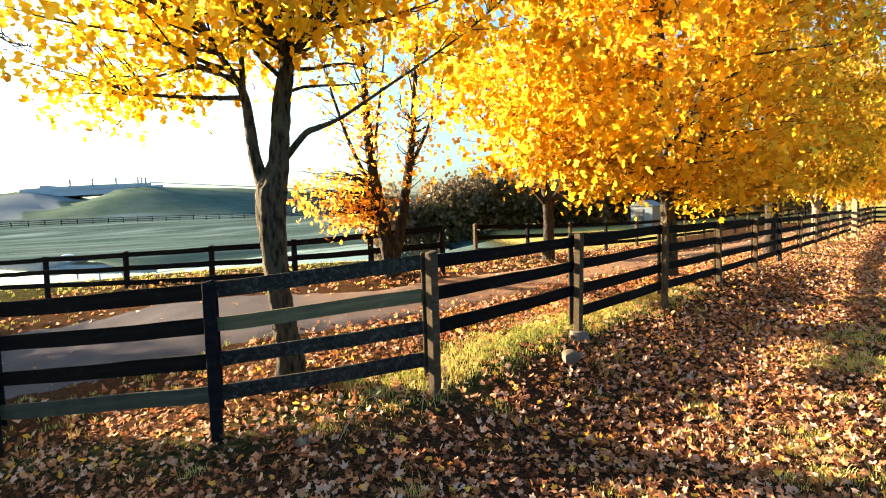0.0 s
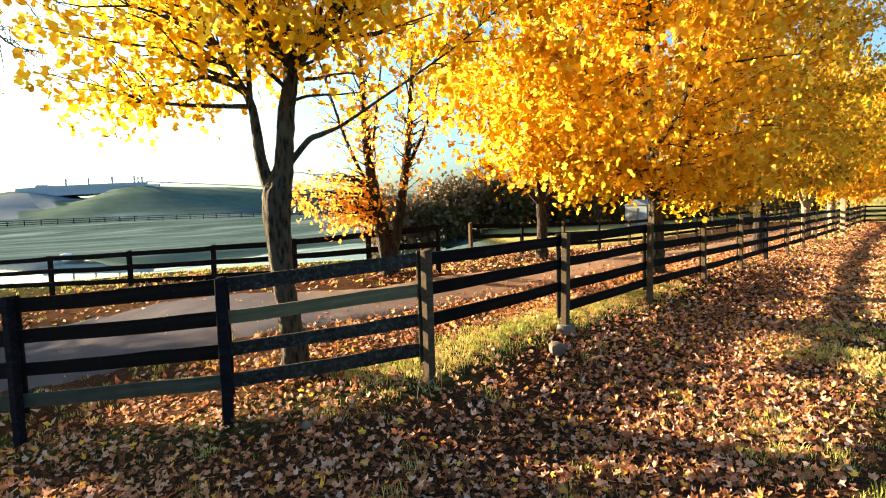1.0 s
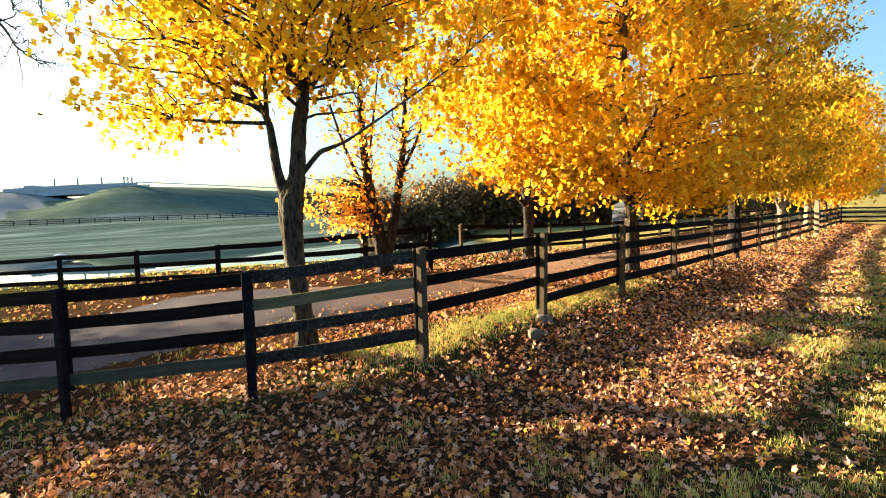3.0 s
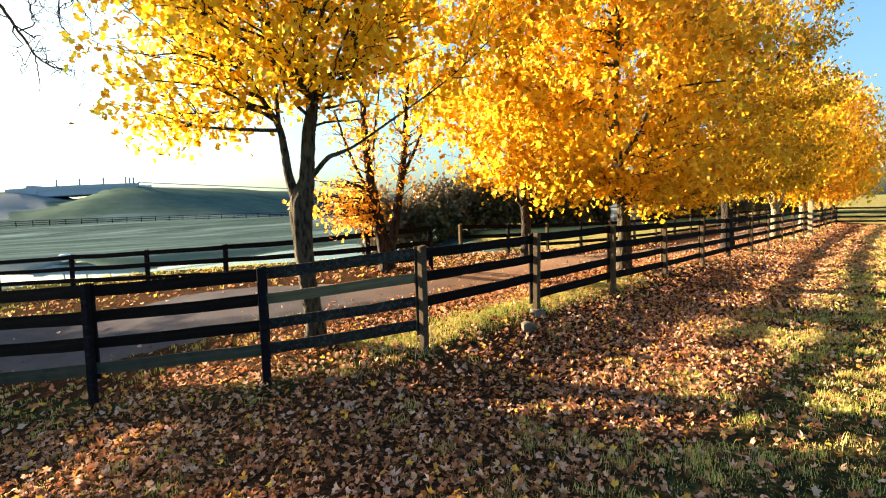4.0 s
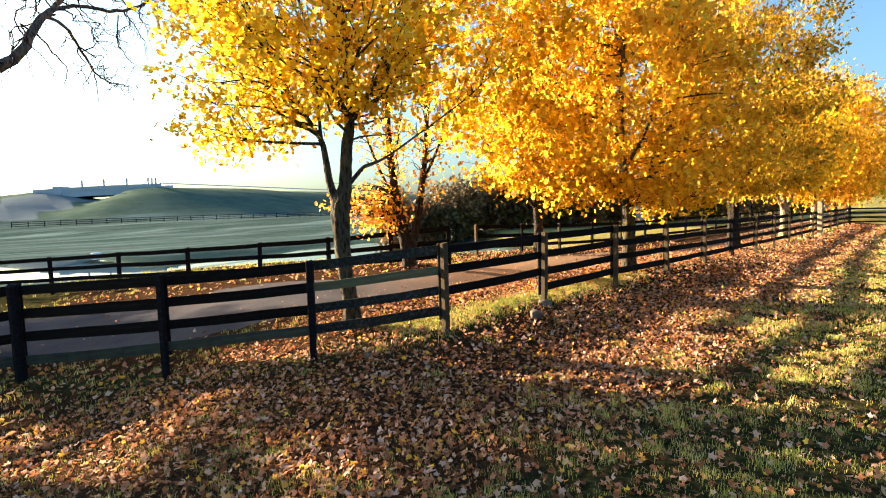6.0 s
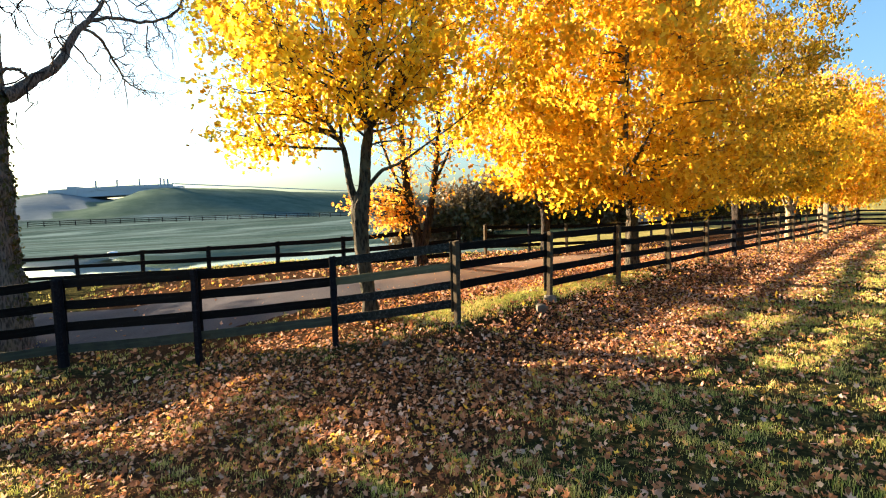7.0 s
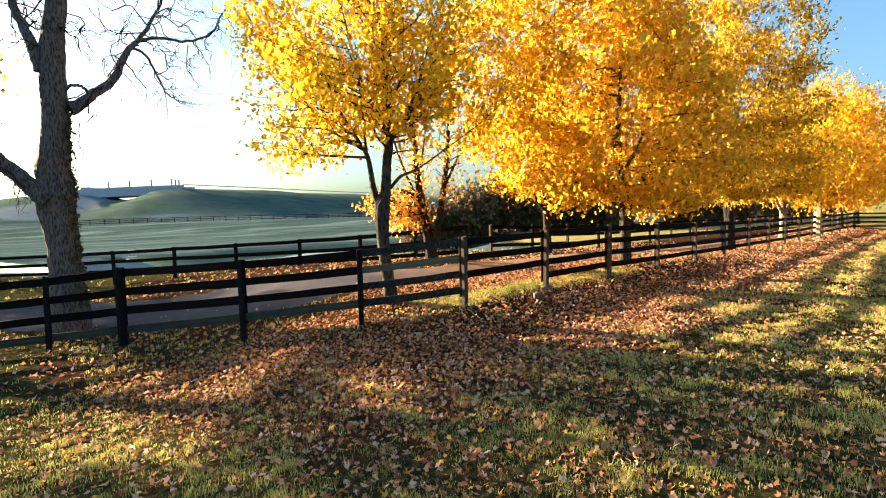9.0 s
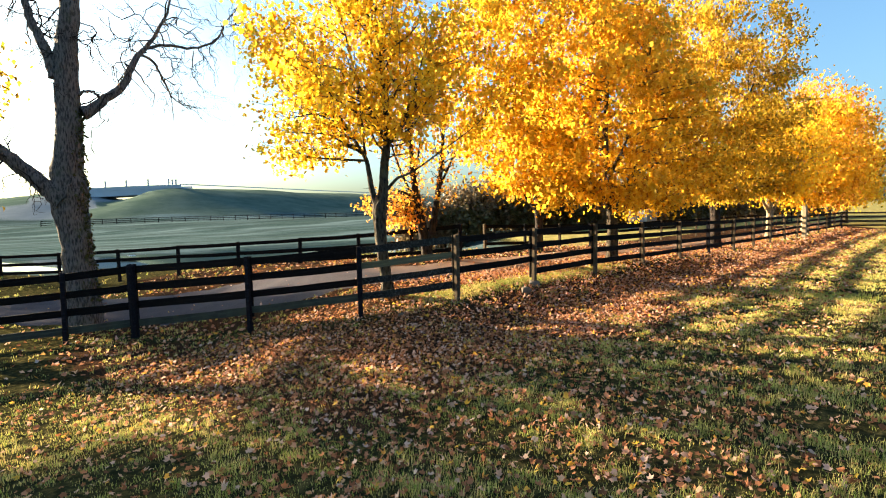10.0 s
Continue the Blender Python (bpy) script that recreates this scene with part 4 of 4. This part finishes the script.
    put("ivy", tri_mesh("ivy", V - base, T, IVY), root, "dark ivy clinging to the trunk")


bare_tree()
leaf_left = [[((0, 0, -0.2), 0.3), ((0, 0, 0.3), 0.24), ((0.1, 0, 2.0), 0.2), ((0.1, 0.1, 5.0), 0.14), ((0.0, 0.2, 9.5), 0.02)], [((0.1, 0, 2.6), 0.1), ((0.9, -0.7, 4.2), 0.06), ((1.8, -1.5, 6.0), 0.02)]]
leaf_low = [[(tuple(v * 0.62 for v in p), q * 0.6) for p, q in st] for st in leaf_left]
# added out of view: two leaf layers that shade the fence foot in bands
tree("maple_tree", (-7.35, 15.0), leaf_low, (-7.2, 15.0, 2.6), (1.7, 1.1, 0.45), 46, 46, SIMPLE, 0.15, AMBER, BARK, "unseen two-layered amber maple added to shade the fence foot", 69, 0.1, 2.15, ragged=0.17, rear=0.0, bare=((-8.8, 15.0, 4.3), (3.0, 1.3, 0.85), 66, 44))
# another unseen tree, added to keep sun off the left lawn
tree("maple_tree", (-13.8, 16.5), leaf_low, (-13.9, 16.5, 4.9), (2.7, 2.0, 1.7), 70, 64, SIMPLE, 0.15, AMBER, BARK, "unseen smaller amber maple added to shade the left lawn", 70, 0.25, 2.6, ragged=0.3, rear=0.0)
# unseen crown added so that its shadow covers the drive
tree("maple_tree", (-8.6, 24.0), leaf_low, (-8.6, 24.0, 3.8), (3.0, 2.4, 1.9), 90, 80, SIMPLE, 0.17, AMBER, BARK, "unseen low amber maple added to shade the drive", 73, 0.25, 1.4, ragged=0.3, rear=0.0)
leaf_wide = leaf_left + [[((0.1, 0, 3.2), 0.09), ((1.5, -1.4, 4.9), 0.07), ((2.9, -2.9, 6.0), 0.04), ((3.9, -3.9, 6.6), 0.012)]]
# only the bough comes into view; the main crown is added for foreground shade
tree("maple_tree", (-9.6, 14.4), leaf_wide, (-10.2, 14.2, 6.3), (4.1, 2.7, 2.5), 96, 44, SIMPLE, 0.15, AMBER, BARK, "thinning maple with dull yellow-green leaves, its unseen main crown added to shade the foreground", 67, 0.3, 3.9, ragged=0.3, rear=0.0, bare=((-6.0, 10.8, 6.0), (0.8, 0.8, 1.5), 60, 16))


# ---- woods and far things ----
def shrub(name, at, height, width, mat, label, seed, n=1680, size=0.42):
    """A dense wood-edge tree, seen from afar."""
    r = np.random.default_rng(seed)
    x, y = at
    z = float(gz(x, y))
    root = thing(name, (x, y, z), label, "tree", "trees at the wood's edge")
    V, T = tubes([[((0, 0, -0.2), 0.22), ((0.1, 0, height * 0.3), 0.16), ((0, 0.1, height * 0.9), 0.03)]], 8)
    put("trunk", tri_mesh("trunk", V, T, BARK_DARK, True), root)
    c = crown_targets(r, (0, 0, height * 0.55), (width, width, height * 0.5), 60)
    pos = np.concatenate([q + r.normal(0, 0.42, (n // 60, 3)) for q in c])
    pos[:, 2] = np.maximum(pos[:, 2], 0.1)
    V, T = scatter(SIMPLE, pos, size, 0.8, 0.3, seed + 1, 0.4)
    put("crown", tri_mesh("crown", V, T, mat), root)


wood = np.random.default_rng(71)
for k in range(30):
    u = k / 29
    bx, by = 27 + 30 * u + wood.uniform(-1.5, 1.5), 31 - 13 * u + wood.uniform(-2, 2)
    dark = wood.uniform() < 0.72 and k > 3
    shrub("evergreen_tree" if dark else "rust_tree", (bx, by), wood.uniform(3.4, 4.6) if dark else wood.uniform(4.2, 5.6), wood.uniform(1.8, 2.6), EVERGREEN if dark else RUST,
          "dark dense evergreen at the wood's edge" if dark else "rust-brown half-bare tree at the wood's edge", 100 + 3 * k)


for k in range(14):
    u = k / 13
    bx, by = 60 + 28 * u + wood.uniform(-1.5, 1.5), 19 - 9 * u + wood.uniform(-1.5, 1.5)
    dark = wood.uniform() < 0.3
    shrub("evergreen_tree" if dark else "rust_tree", (bx, by), wood.uniform(3.2, 4.4), wood.uniform(2.0, 2.8), EVERGREEN if dark else RUST,
          "dark dense evergreen at the wood's edge" if dark else "rust-brown half-bare tree at the wood's edge", 400 + 3 * k)


def shed():
    root = thing("shed", (37.6, 13.6, float(gz(37.6, 13.6))), "small blue-grey metal shed beyond the pasture fence", "shed")
    part("wall", box_bm(2.0, 1.7, 1.7, 0.01, (0, 0, 0.85)), SHED_WALL, root)
    bm = bmesh.new()
    q = [(-1.12, -1.0, 1.7), (1.12, -1.0, 1.7), (1.12, 1.0, 1.7), (-1.12, 1.0, 1.7), (-1.12, 0, 2.15), (1.12, 0, 2.15)]
    vs = [bm.verts.new(p) for p in q]
    for f in ((0, 1, 5, 4), (2, 3, 4, 5), (0, 4, 3), (1, 2, 5), (3, 2, 1, 0)):
        bm.faces.new([vs[i] for i in f])
    part("roof", bm, SHED_ROOF, root)
    part("door", box_bm(0.06, 0.7, 1.45, 0.005, (-1.02, 0.2, 0.75)), DOOR_DARK, root)


shed()


def bridge():
    a, b = BRIDGE_A, BRIDGE_B
    u = (b - a) / np.linalg.norm(b - a)
    a, b = a - u * 9, b + u * 9
    ln = float(np.linalg.norm(b - a))
    yaw = math.degrees(math.atan2(u[1], u[0]))
    zt = 13.0
    root = thing("road_bridge", (float(a[0]), float(a[1]), zt - 4), "pale concrete road bridge between grassed banks in the distance", "bridge")
    m0 = Matrix.Translation((0, 0, 4)) @ pose(0, 0, 0, 0, 0, yaw)
    n = 14
    def strip(y0, y1, z0, z1):
        bm = bmesh.new()
        rings = []
        for i in range(n + 1):
            k = i / n
            z = 1.4 * k - 1.0 * (2 * k - 1) ** 2 * 0.3
            rings.append([bm.verts.new((ln * k, y, z + w)) for y, w in ((y0, z0), (y1, z0), (y1, z1), (y0, z1))])
        for r0, r1 in zip(rings[:-1], rings[1:]):
            for q in range(4):
                bm.faces.new((r0[q], r1[q], r1[(q + 1) % 4], r0[(q + 1) % 4]))
        bm.faces.new(rings[0])
        bm.faces.new(rings[-1][::-1])
        bmesh.ops.recalc_face_normals(bm, faces=bm.faces[:])
        return bm
    deck = part("deck", strip(-6, 6, -2.5, 0.0), DECK, root, "", m0)
    part("parapet", strip(-6.2, -5.9, -0.4, 0.9), DECK, deck)
    part("parapet", strip(5.9, 6.2, -0.4, 0.9), DECK, deck)
    for i, k in enumerate((0.38, 0.55, 0.73, 0.90, 0.93, 0.96)):
        z = 1.4 * k - 0.3 * (2 * k - 1) ** 2
        bm = box_bm(0.45, 0.45, 3.2 if i < 4 else 2.6, 0.03, (0, 0, 1.6))
        part("pillar", bm, DECK, deck, "", pose(ln * k, -6.1, z))
    part("end_block", box_bm(3.2, 12.6, 3.0, 0.05, (0, 0, 0.0)), DECK, root, "", m0 @ pose(ln * 0.19, 0, 0.2))
    part("abutment", box_bm(1.4, 12, 7, 0.05, (0, 0, -3.5)), DECK, root, "", m0 @ pose(4.0, 0, -1))
    part("abutment", box_bm(1.4, 12, 7, 0.05, (0, 0, -3.5)), DECK, root, "", m0 @ pose(ln - 4.0, 0, 0))


bridge()


def guard_rail():
    root = thing("guard_rail", (66.0, 206.5, 16.0), "thin steel guard rail along the embankment road", "rail")
    pts = [(62, 205.5), (90, 214), (120, 223.5), (149, 233), (200, 247), (260, 264)]
    for (x0, y0), (x1, y1) in zip(pts[:-1], pts[1:]):
        z0, z1 = float(gz(x0, y0)), float(gz(x1, y1))
        ln = math.hypot(x1 - x0, y1 - y0)
        part("rail", box_bm(ln, 0.12, 0.4, 0.01), RAIL_STEEL, root, "", Matrix.Translation(-root.location) @ look((0, 0, 0), (0, 0, -1)) @ pose((x0 + x1) / 2, (y0 + y1) / 2, (z0 + z1) / 2 + 0.9, 0, -math.degrees(math.atan2(z1 - z0, ln)), math.degrees(math.atan2(y1 - y0, x1 - x0))))


guard_rail()
far_posts = [(12 + 2.9 * k, 148.0 - 0.99 * k) for k in range(32)]
fence("board_fence", far_posts, [float(gz(*p)) + 1.3 for p in far_posts], (0.1, 0.55, 1.0), "long dark fence at the foot of the far embankment", "fence", BOARD, (POST_DARK,), None, (), False, 0.16, -1.0)

# white float on the pond
bm = bmesh.new()
bmesh.ops.create_icosphere(bm, subdivisions=3, radius=0.3)
for vert in bm.verts:
    vert.co.z *= 0.45 if vert.co.z > 0 else 0.2
    vert.co.x *= 1.5
me = bpy.data.meshes.new("white_stone")
bm.to_mesh(me)
bm.free()
me.materials.append(WHITE)
tagged(put("white_stone", me, None, "", (7.0, 51.0, -0.95)), "small white rounded stone at the pond's edge", "stone")


# ---- stones by the fence ----
def stone(name, at, r, mat, label, seed, flat=0.7):
    q = np.random.default_rng(seed)
    bm = bmesh.new()
    bmesh.ops.create_icosphere(bm, subdivisions=3, radius=1.0)
    dirs = [(Vector(q.normal(size=3)).normalized(), q.uniform(0.42, 0.72)) for _ in range(11)]
    for vert in bm.verts:
        for d, lim in dirs:
            e = vert.co.dot(d) - lim
            if e > 0:
                vert.co -= d * e * 0.97
        vert.co *= 1 + 0.05 * noise.noise(vert.co * 3)
        vert.co = Vector((vert.co.x * r, vert.co.y * r * 0.85, vert.co.z * r * flat))
    me = bpy.data.meshes.new(name)
    bm.to_mesh(me)
    bm.free()
    me.materials.append(mat)
    x, y = at
    tagged(put(name, me, None, "", (x, y, float(gz(x, y)) + r * flat * 0.3)), label, "stone")


stone("stone", (1.72, -0.38), 0.16, STONE, "pale angular fieldstone lying in fallen leaves by a post", 5, 0.72)
stone("stone", (-1.0, 0.35), 0.10, STONE, "small grey stone in the grass under the fence", 6, 0.6)


def footing(at):
    x, y = at
    bm = bmesh.new()
    bmesh.ops.create_cone(bm, cap_ends=True, segments=14, radius1=0.17, radius2=0.1, depth=0.22)
    for vert in bm.verts:
        vert.co += Vector((noise.noise(vert.co * 9), noise.noise(vert.co * 9 + Vector((3, 0, 0))), noise.noise(vert.co * 7))) * 0.025
    bmesh.ops.bevel(bm, geom=bm.edges[:], offset=0.012, segments=1, affect="EDGES")
    me = bpy.data.meshes.new("post_footing")
    bm.to_mesh(me)
    bm.free()
    me.materials.append(CONCRETE)
    tagged(put("post_footing", me, None, "", (x, y, float(gz(x, y)) - 0.02)), "exposed rough concrete footing round a fence post", "footing")


footing((2.48, -0.06))


# ---- dry stems by the fence ----
def dry_stem(at, tip, arch, label, seed, sprigs=3):
    r = np.random.default_rng(seed)
    x, y = at
    z = float(gz(x, y))
    k = np.linspace(0, 1, 14)
    q = np.stack([tip[0] * k, tip[1] * k, tip[2] * k + arch * np.sin(k * np.pi)], 1) + r.normal(0, 0.0012, (14, 3))
    root = thing("dry_stem", (x, y, z), label, "stem", "dry stems under the fence")
    V, T = tubes([list(zip(q, np.linspace(0.0045, 0.002, 14)))], 5)
    put("stalk", tri_mesh("stalk", V, T, STRAW, True), root)
    for _ in range(sprigs):
        p = q[r.integers(6, 13)]
        e = p + r.normal(0, 0.05, 3) + np.array((0, 0, 0.05))
        V, T = tubes([list(zip(bend(p, e, 5, 0.1, r), np.linspace(0.003, 0.0015, 5)))], 4)
        put("sprig", tri_mesh("sprig", V, T, STRAW, True), root)


dry_stem((-0.85, 0.12), (0.62, 0.22, 0.14), 0.10, "long pale dry stem arching over the grass under the fence", 301, 2)
for n_, (sx_, sy_, hx_, hy_, hz_) in enumerate(((-0.28, 0.02, 0.05, -0.02, 0.22), (-0.06, -0.16, -0.04, 0.03, 0.2), (-0.18, -0.1, 0.09, 0.02, 0.26), (0.12, -0.12, 0.05, 0.05, 0.18), (-0.42, 0.12, -0.06, 0.04, 0.2))):
    dry_stem((sx_, sy_), (hx_, hy_, hz_), 0.02, "thin dry weed stalk at the foot of a fence post", 310 + n_)


# ---- fallen leaves and grass ----
def litter(n, x0, x1, y0, y1, template, size, seed, keep):
    r = np.random.default_rng(seed)
    p = np.stack([r.uniform(x0, x1, n), r.uniform(y0, y1, n)], 1)
    k = keep(p[:, 0], p[:, 1])
    p = p[r.uniform(0, 1, n) < k]
    z = gz(p[:, 0], p[:, 1]) + r.uniform(0.006, 0.045, len(p))
    return scatter(template, np.column_stack([p, z]), size, 0.52, 0.5, seed + 1)


def on_road(x, y):
    return sig(-drive_at(x, y)[0] * 6)


def keep_near(x, y):
    grove = 0.5 + 0.5 * wobble(x, y, 2.2, 9)
    lawn = sig((-y - 2.6 - 0.25 * np.sin(x * 0.9)) * 3.0)
    f = fence_at(x, y)
    bank = (0.6 * np.exp(-((f + 0.1) / 0.35) ** 2) + 0.9 * np.exp(-((f - 0.45) / 0.3) ** 2) * sig((7.5 - x) * 1.5)) * sig((x + 0.2) * 3) + 0.45 * np.exp(-((f + 0.45) / 0.6) ** 2) * sig((1.0 - x) * 1.5)
    left = sig((-x - 3.6 - 0.15 * np.minimum(y, 4)) * 1.8)
    return np.clip((0.95 - (0.58 + 0.24 * sig((x + 1.5) * 1.2)) * lawn - 0.82 * left * (1 - lawn)) * (0.6 + 0.55 * grove) * np.clip(1 - bank, 0.12, 1) * (1 - 0.72 * sig((f - 0.2) * 6) * sig((1.8 - x) * 1.5)), 0.04, 1) * (1 - 0.86 * on_road(x, y)) * (0.12 + 0.88 * sig((x + 6.3) * 4) * sig((y + 6.2) * 4))


def keep_beyond(x, y):
    d, side = drive_at(x, y)
    return np.where(side > 0, sig((3.4 - d) * 2) * (1 - 0.88 * sig(-d * 6)), 0.0) * (0.35 + 0.65 * sig((x - 1.5) * 1.2)) * (0.55 + 0.45 * wobble(x, y, 2.2, 9))


chunks = [litter(13000, -6, 6, 3.0, 12, SIMPLE, 0.1, 79, lambda x, y: np.where(drive_at(x, y)[1] < 0, keep_near(x, y), 0.0)), litter(7000, -14, -3, 1, 17, SIMPLE, 0.1, 80, lambda x, y: 0.16 * (1 - on_road(x, y)) * (0.3 + 0.7 * sig((x + 5) * 2))), litter(98000, -7, 6, -7, 3.2, FALLEN, 0.054, 81, keep_near),
          litter(60000, 6, 22, -5, 3.4, SIMPLE, 0.085, 83, keep_near),
          litter(16000, 22, 42, -4, 3.4, SIMPLE, 0.15, 85, keep_near),
          litter(11000, -18, 30, -20, -6.0, SIMPLE, 0.085, 86, lambda x, y: 0.5 + 0.4 * wobble(x, y, 2.2, 9)), litter(3000, -14, -6.5, -7, 3, SIMPLE, 0.08, 84, lambda x, y: 0.5 + 0.4 * wobble(x, y, 2.2, 9)),
          litter(24000, -6, 20, 3.0, 15.0, SIMPLE, 0.105, 87, keep_beyond)]
off, VV, TT = 0, [], []
for V, T in chunks:
    VV.append(V)
    TT.append(T + off)
    off += len(V)
tagged(put("fallen_leaves", tri_mesh("fallen_leaves", np.concatenate(VV), np.concatenate(TT), LITTER)), "thick carpet of curled brown and orange fallen maple leaves", "leaves", kind="stuff")


def grass(n, x0, x1, y0, y1, seed, keep, tall, wide, per=9, spread=0.035):
    r = np.random.default_rng(seed)
    tufts = np.stack([r.uniform(x0, x1, n), r.uniform(y0, y1, n)], 1)
    k = keep(tufts[:, 0], tufts[:, 1])
    tufts = tufts[r.uniform(0, 1, n) < k]
    p = np.repeat(tufts, per, 0) + r.normal(0, spread, (len(tufts) * per, 2))
    m = len(p)
    z = gz(p[:, 0], p[:, 1])
    h = tall * r.uniform(0.4, 1.3, m) * np.repeat(r.uniform(0.6, 1.3, len(tufts)), per)
    a = r.uniform(0, 2 * np.pi, m)
    lean = np.stack([np.cos(a), np.sin(a)], 1) * (h * r.uniform(0.2, 0.9, m))[:, None]
    side = np.stack([-np.sin(a), np.cos(a)], 1) * (wide * r.uniform(0.6, 1.4, m))[:, None] / 2
    q0 = np.column_stack([p - side, z - 0.005])
    q1 = np.column_stack([p + side, z - 0.005])
    q2 = np.column_stack([p + lean * 0.4 + side * 0.7, z + h * 0.65])
    q3 = np.column_stack([p + lean * 0.4 - side * 0.7, z + h * 0.65])
    q4 = np.column_stack([p + lean, z + h * 0.95])
    V = np.stack([q0, q1, q2, q3, q4], 1).reshape(-1, 3)
    i = np.arange(m)[:, None] * 5
    T = np.concatenate([i + (0, 1, 2), i + (0, 2, 3), i + (3, 2, 4)])
    return V, T


def keep_grass(x, y):
    patch = 0.5 + 0.5 * wobble(x, y, 2.6, 15)
    lawn = sig((-y - 2.5 - 0.25 * np.sin(x * 0.9)) * 3.0)
    f = fence_at(x, y)
    bank = (0.8 * np.exp(-((f - 0.05) / 0.3) ** 2) + 1.5 * np.exp(-((f - 0.3) / 0.25) ** 2)) * sig((x + 0.2) * 3) + 0.45 * np.exp(-((f + 0.45) / 0.6) ** 2) * sig((1.0 - x) * 1.5)
    left = sig((-x - 3.4) * 1.6)
    return np.clip(0.02 + lawn * (0.22 + 0.75 * patch ** 2) + 0.4 * bank * patch * (0.6 + 0.4 * sig((x - 0.5) * 2)) + 0.95 * left * (0.3 + 0.7 * patch), 0, 1) * (1 - 0.97 * on_road(x, y))


def keep_clump(x, y):
    patch = np.clip(0.45 + 1.8 * wobble(x, y, 3.1, 17), 0, 1)
    lawn = sig((-y - 2.4 - 0.25 * np.sin(x * 0.9)) * 3.0)
    left = sig((-x - 3.4) * 1.6)
    return np.clip(0.04 + lawn * patch + 0.9 * left * patch, 0, 1) * (1 - on_road(x, y))


chunks = [grass(5200, -0.4, 7.0, -0.2, 1.1, 105, lambda x, y: np.exp(-((fence_at(x, y) - 0.42) / 0.34) ** 2), 0.05, 0.007, 9, 0.04), grass(5000, -5, 6, 2.8, 12, 89, lambda x, y: np.where(drive_at(x, y)[1] < 0, 0.5 * (1 - on_road(x, y)), 0.0), 0.06, 0.01), grass(3000, -12, 5, 11, 22, 88, lambda x, y: 0.15 * (1 - on_road(x, y)), 0.09, 0.016), grass(3000, -14, -4, 0, 17, 90, lambda x, y: 0.4 * (1 - on_road(x, y)), 0.05, 0.01), grass(24000, -8, 6, -8, 3.0, 91, keep_grass, 0.030, 0.005), grass(14000, 6, 22, -8, 2.6, 93, keep_grass, 0.045, 0.011),
          grass(9000, 22, 42, -9, 2.6, 95, keep_grass, 0.09, 0.022), grass(3000, -6, 10, 3, 15, 97, lambda x, y: np.where(drive_at(x, y)[1] > 0, sig((drive_at(x, y)[0] - 0.3) * 4) * 0.35, 0.0), 0.06, 0.012),
          grass(900, -20, 30, -22, -7.5, 103, lambda x, y: 0.75 + 0.25 * wobble(x, y, 2.6, 15), 0.06, 0.012, 12, 0.08), grass(900, -18, -7.5, -8, 4, 104, lambda x, y: 0.75 + 0.25 * wobble(x, y, 2.6, 15), 0.055, 0.009, 12, 0.07),
          grass(3200, -8, 6, -8, 1.0, 98, keep_clump, 0.056, 0.005, 66, 0.055), grass(3400, 4, 24, -9, -1.5, 99, keep_clump, 0.066, 0.009, 40, 0.09), grass(1500, 24, 44, -9, -1.5, 100, keep_clump, 0.10, 0.02, 30, 0.13)]
off, VV, TT = 0, [], []
for V, T in chunks:
    VV.append(V)
    TT.append(T + off)
    off += len(V)
tagged(put("grass", tri_mesh("grass", np.concatenate(VV), np.concatenate(TT), GRASS)), "short tufted autumn grass, straw and green", "grass", kind="stuff")
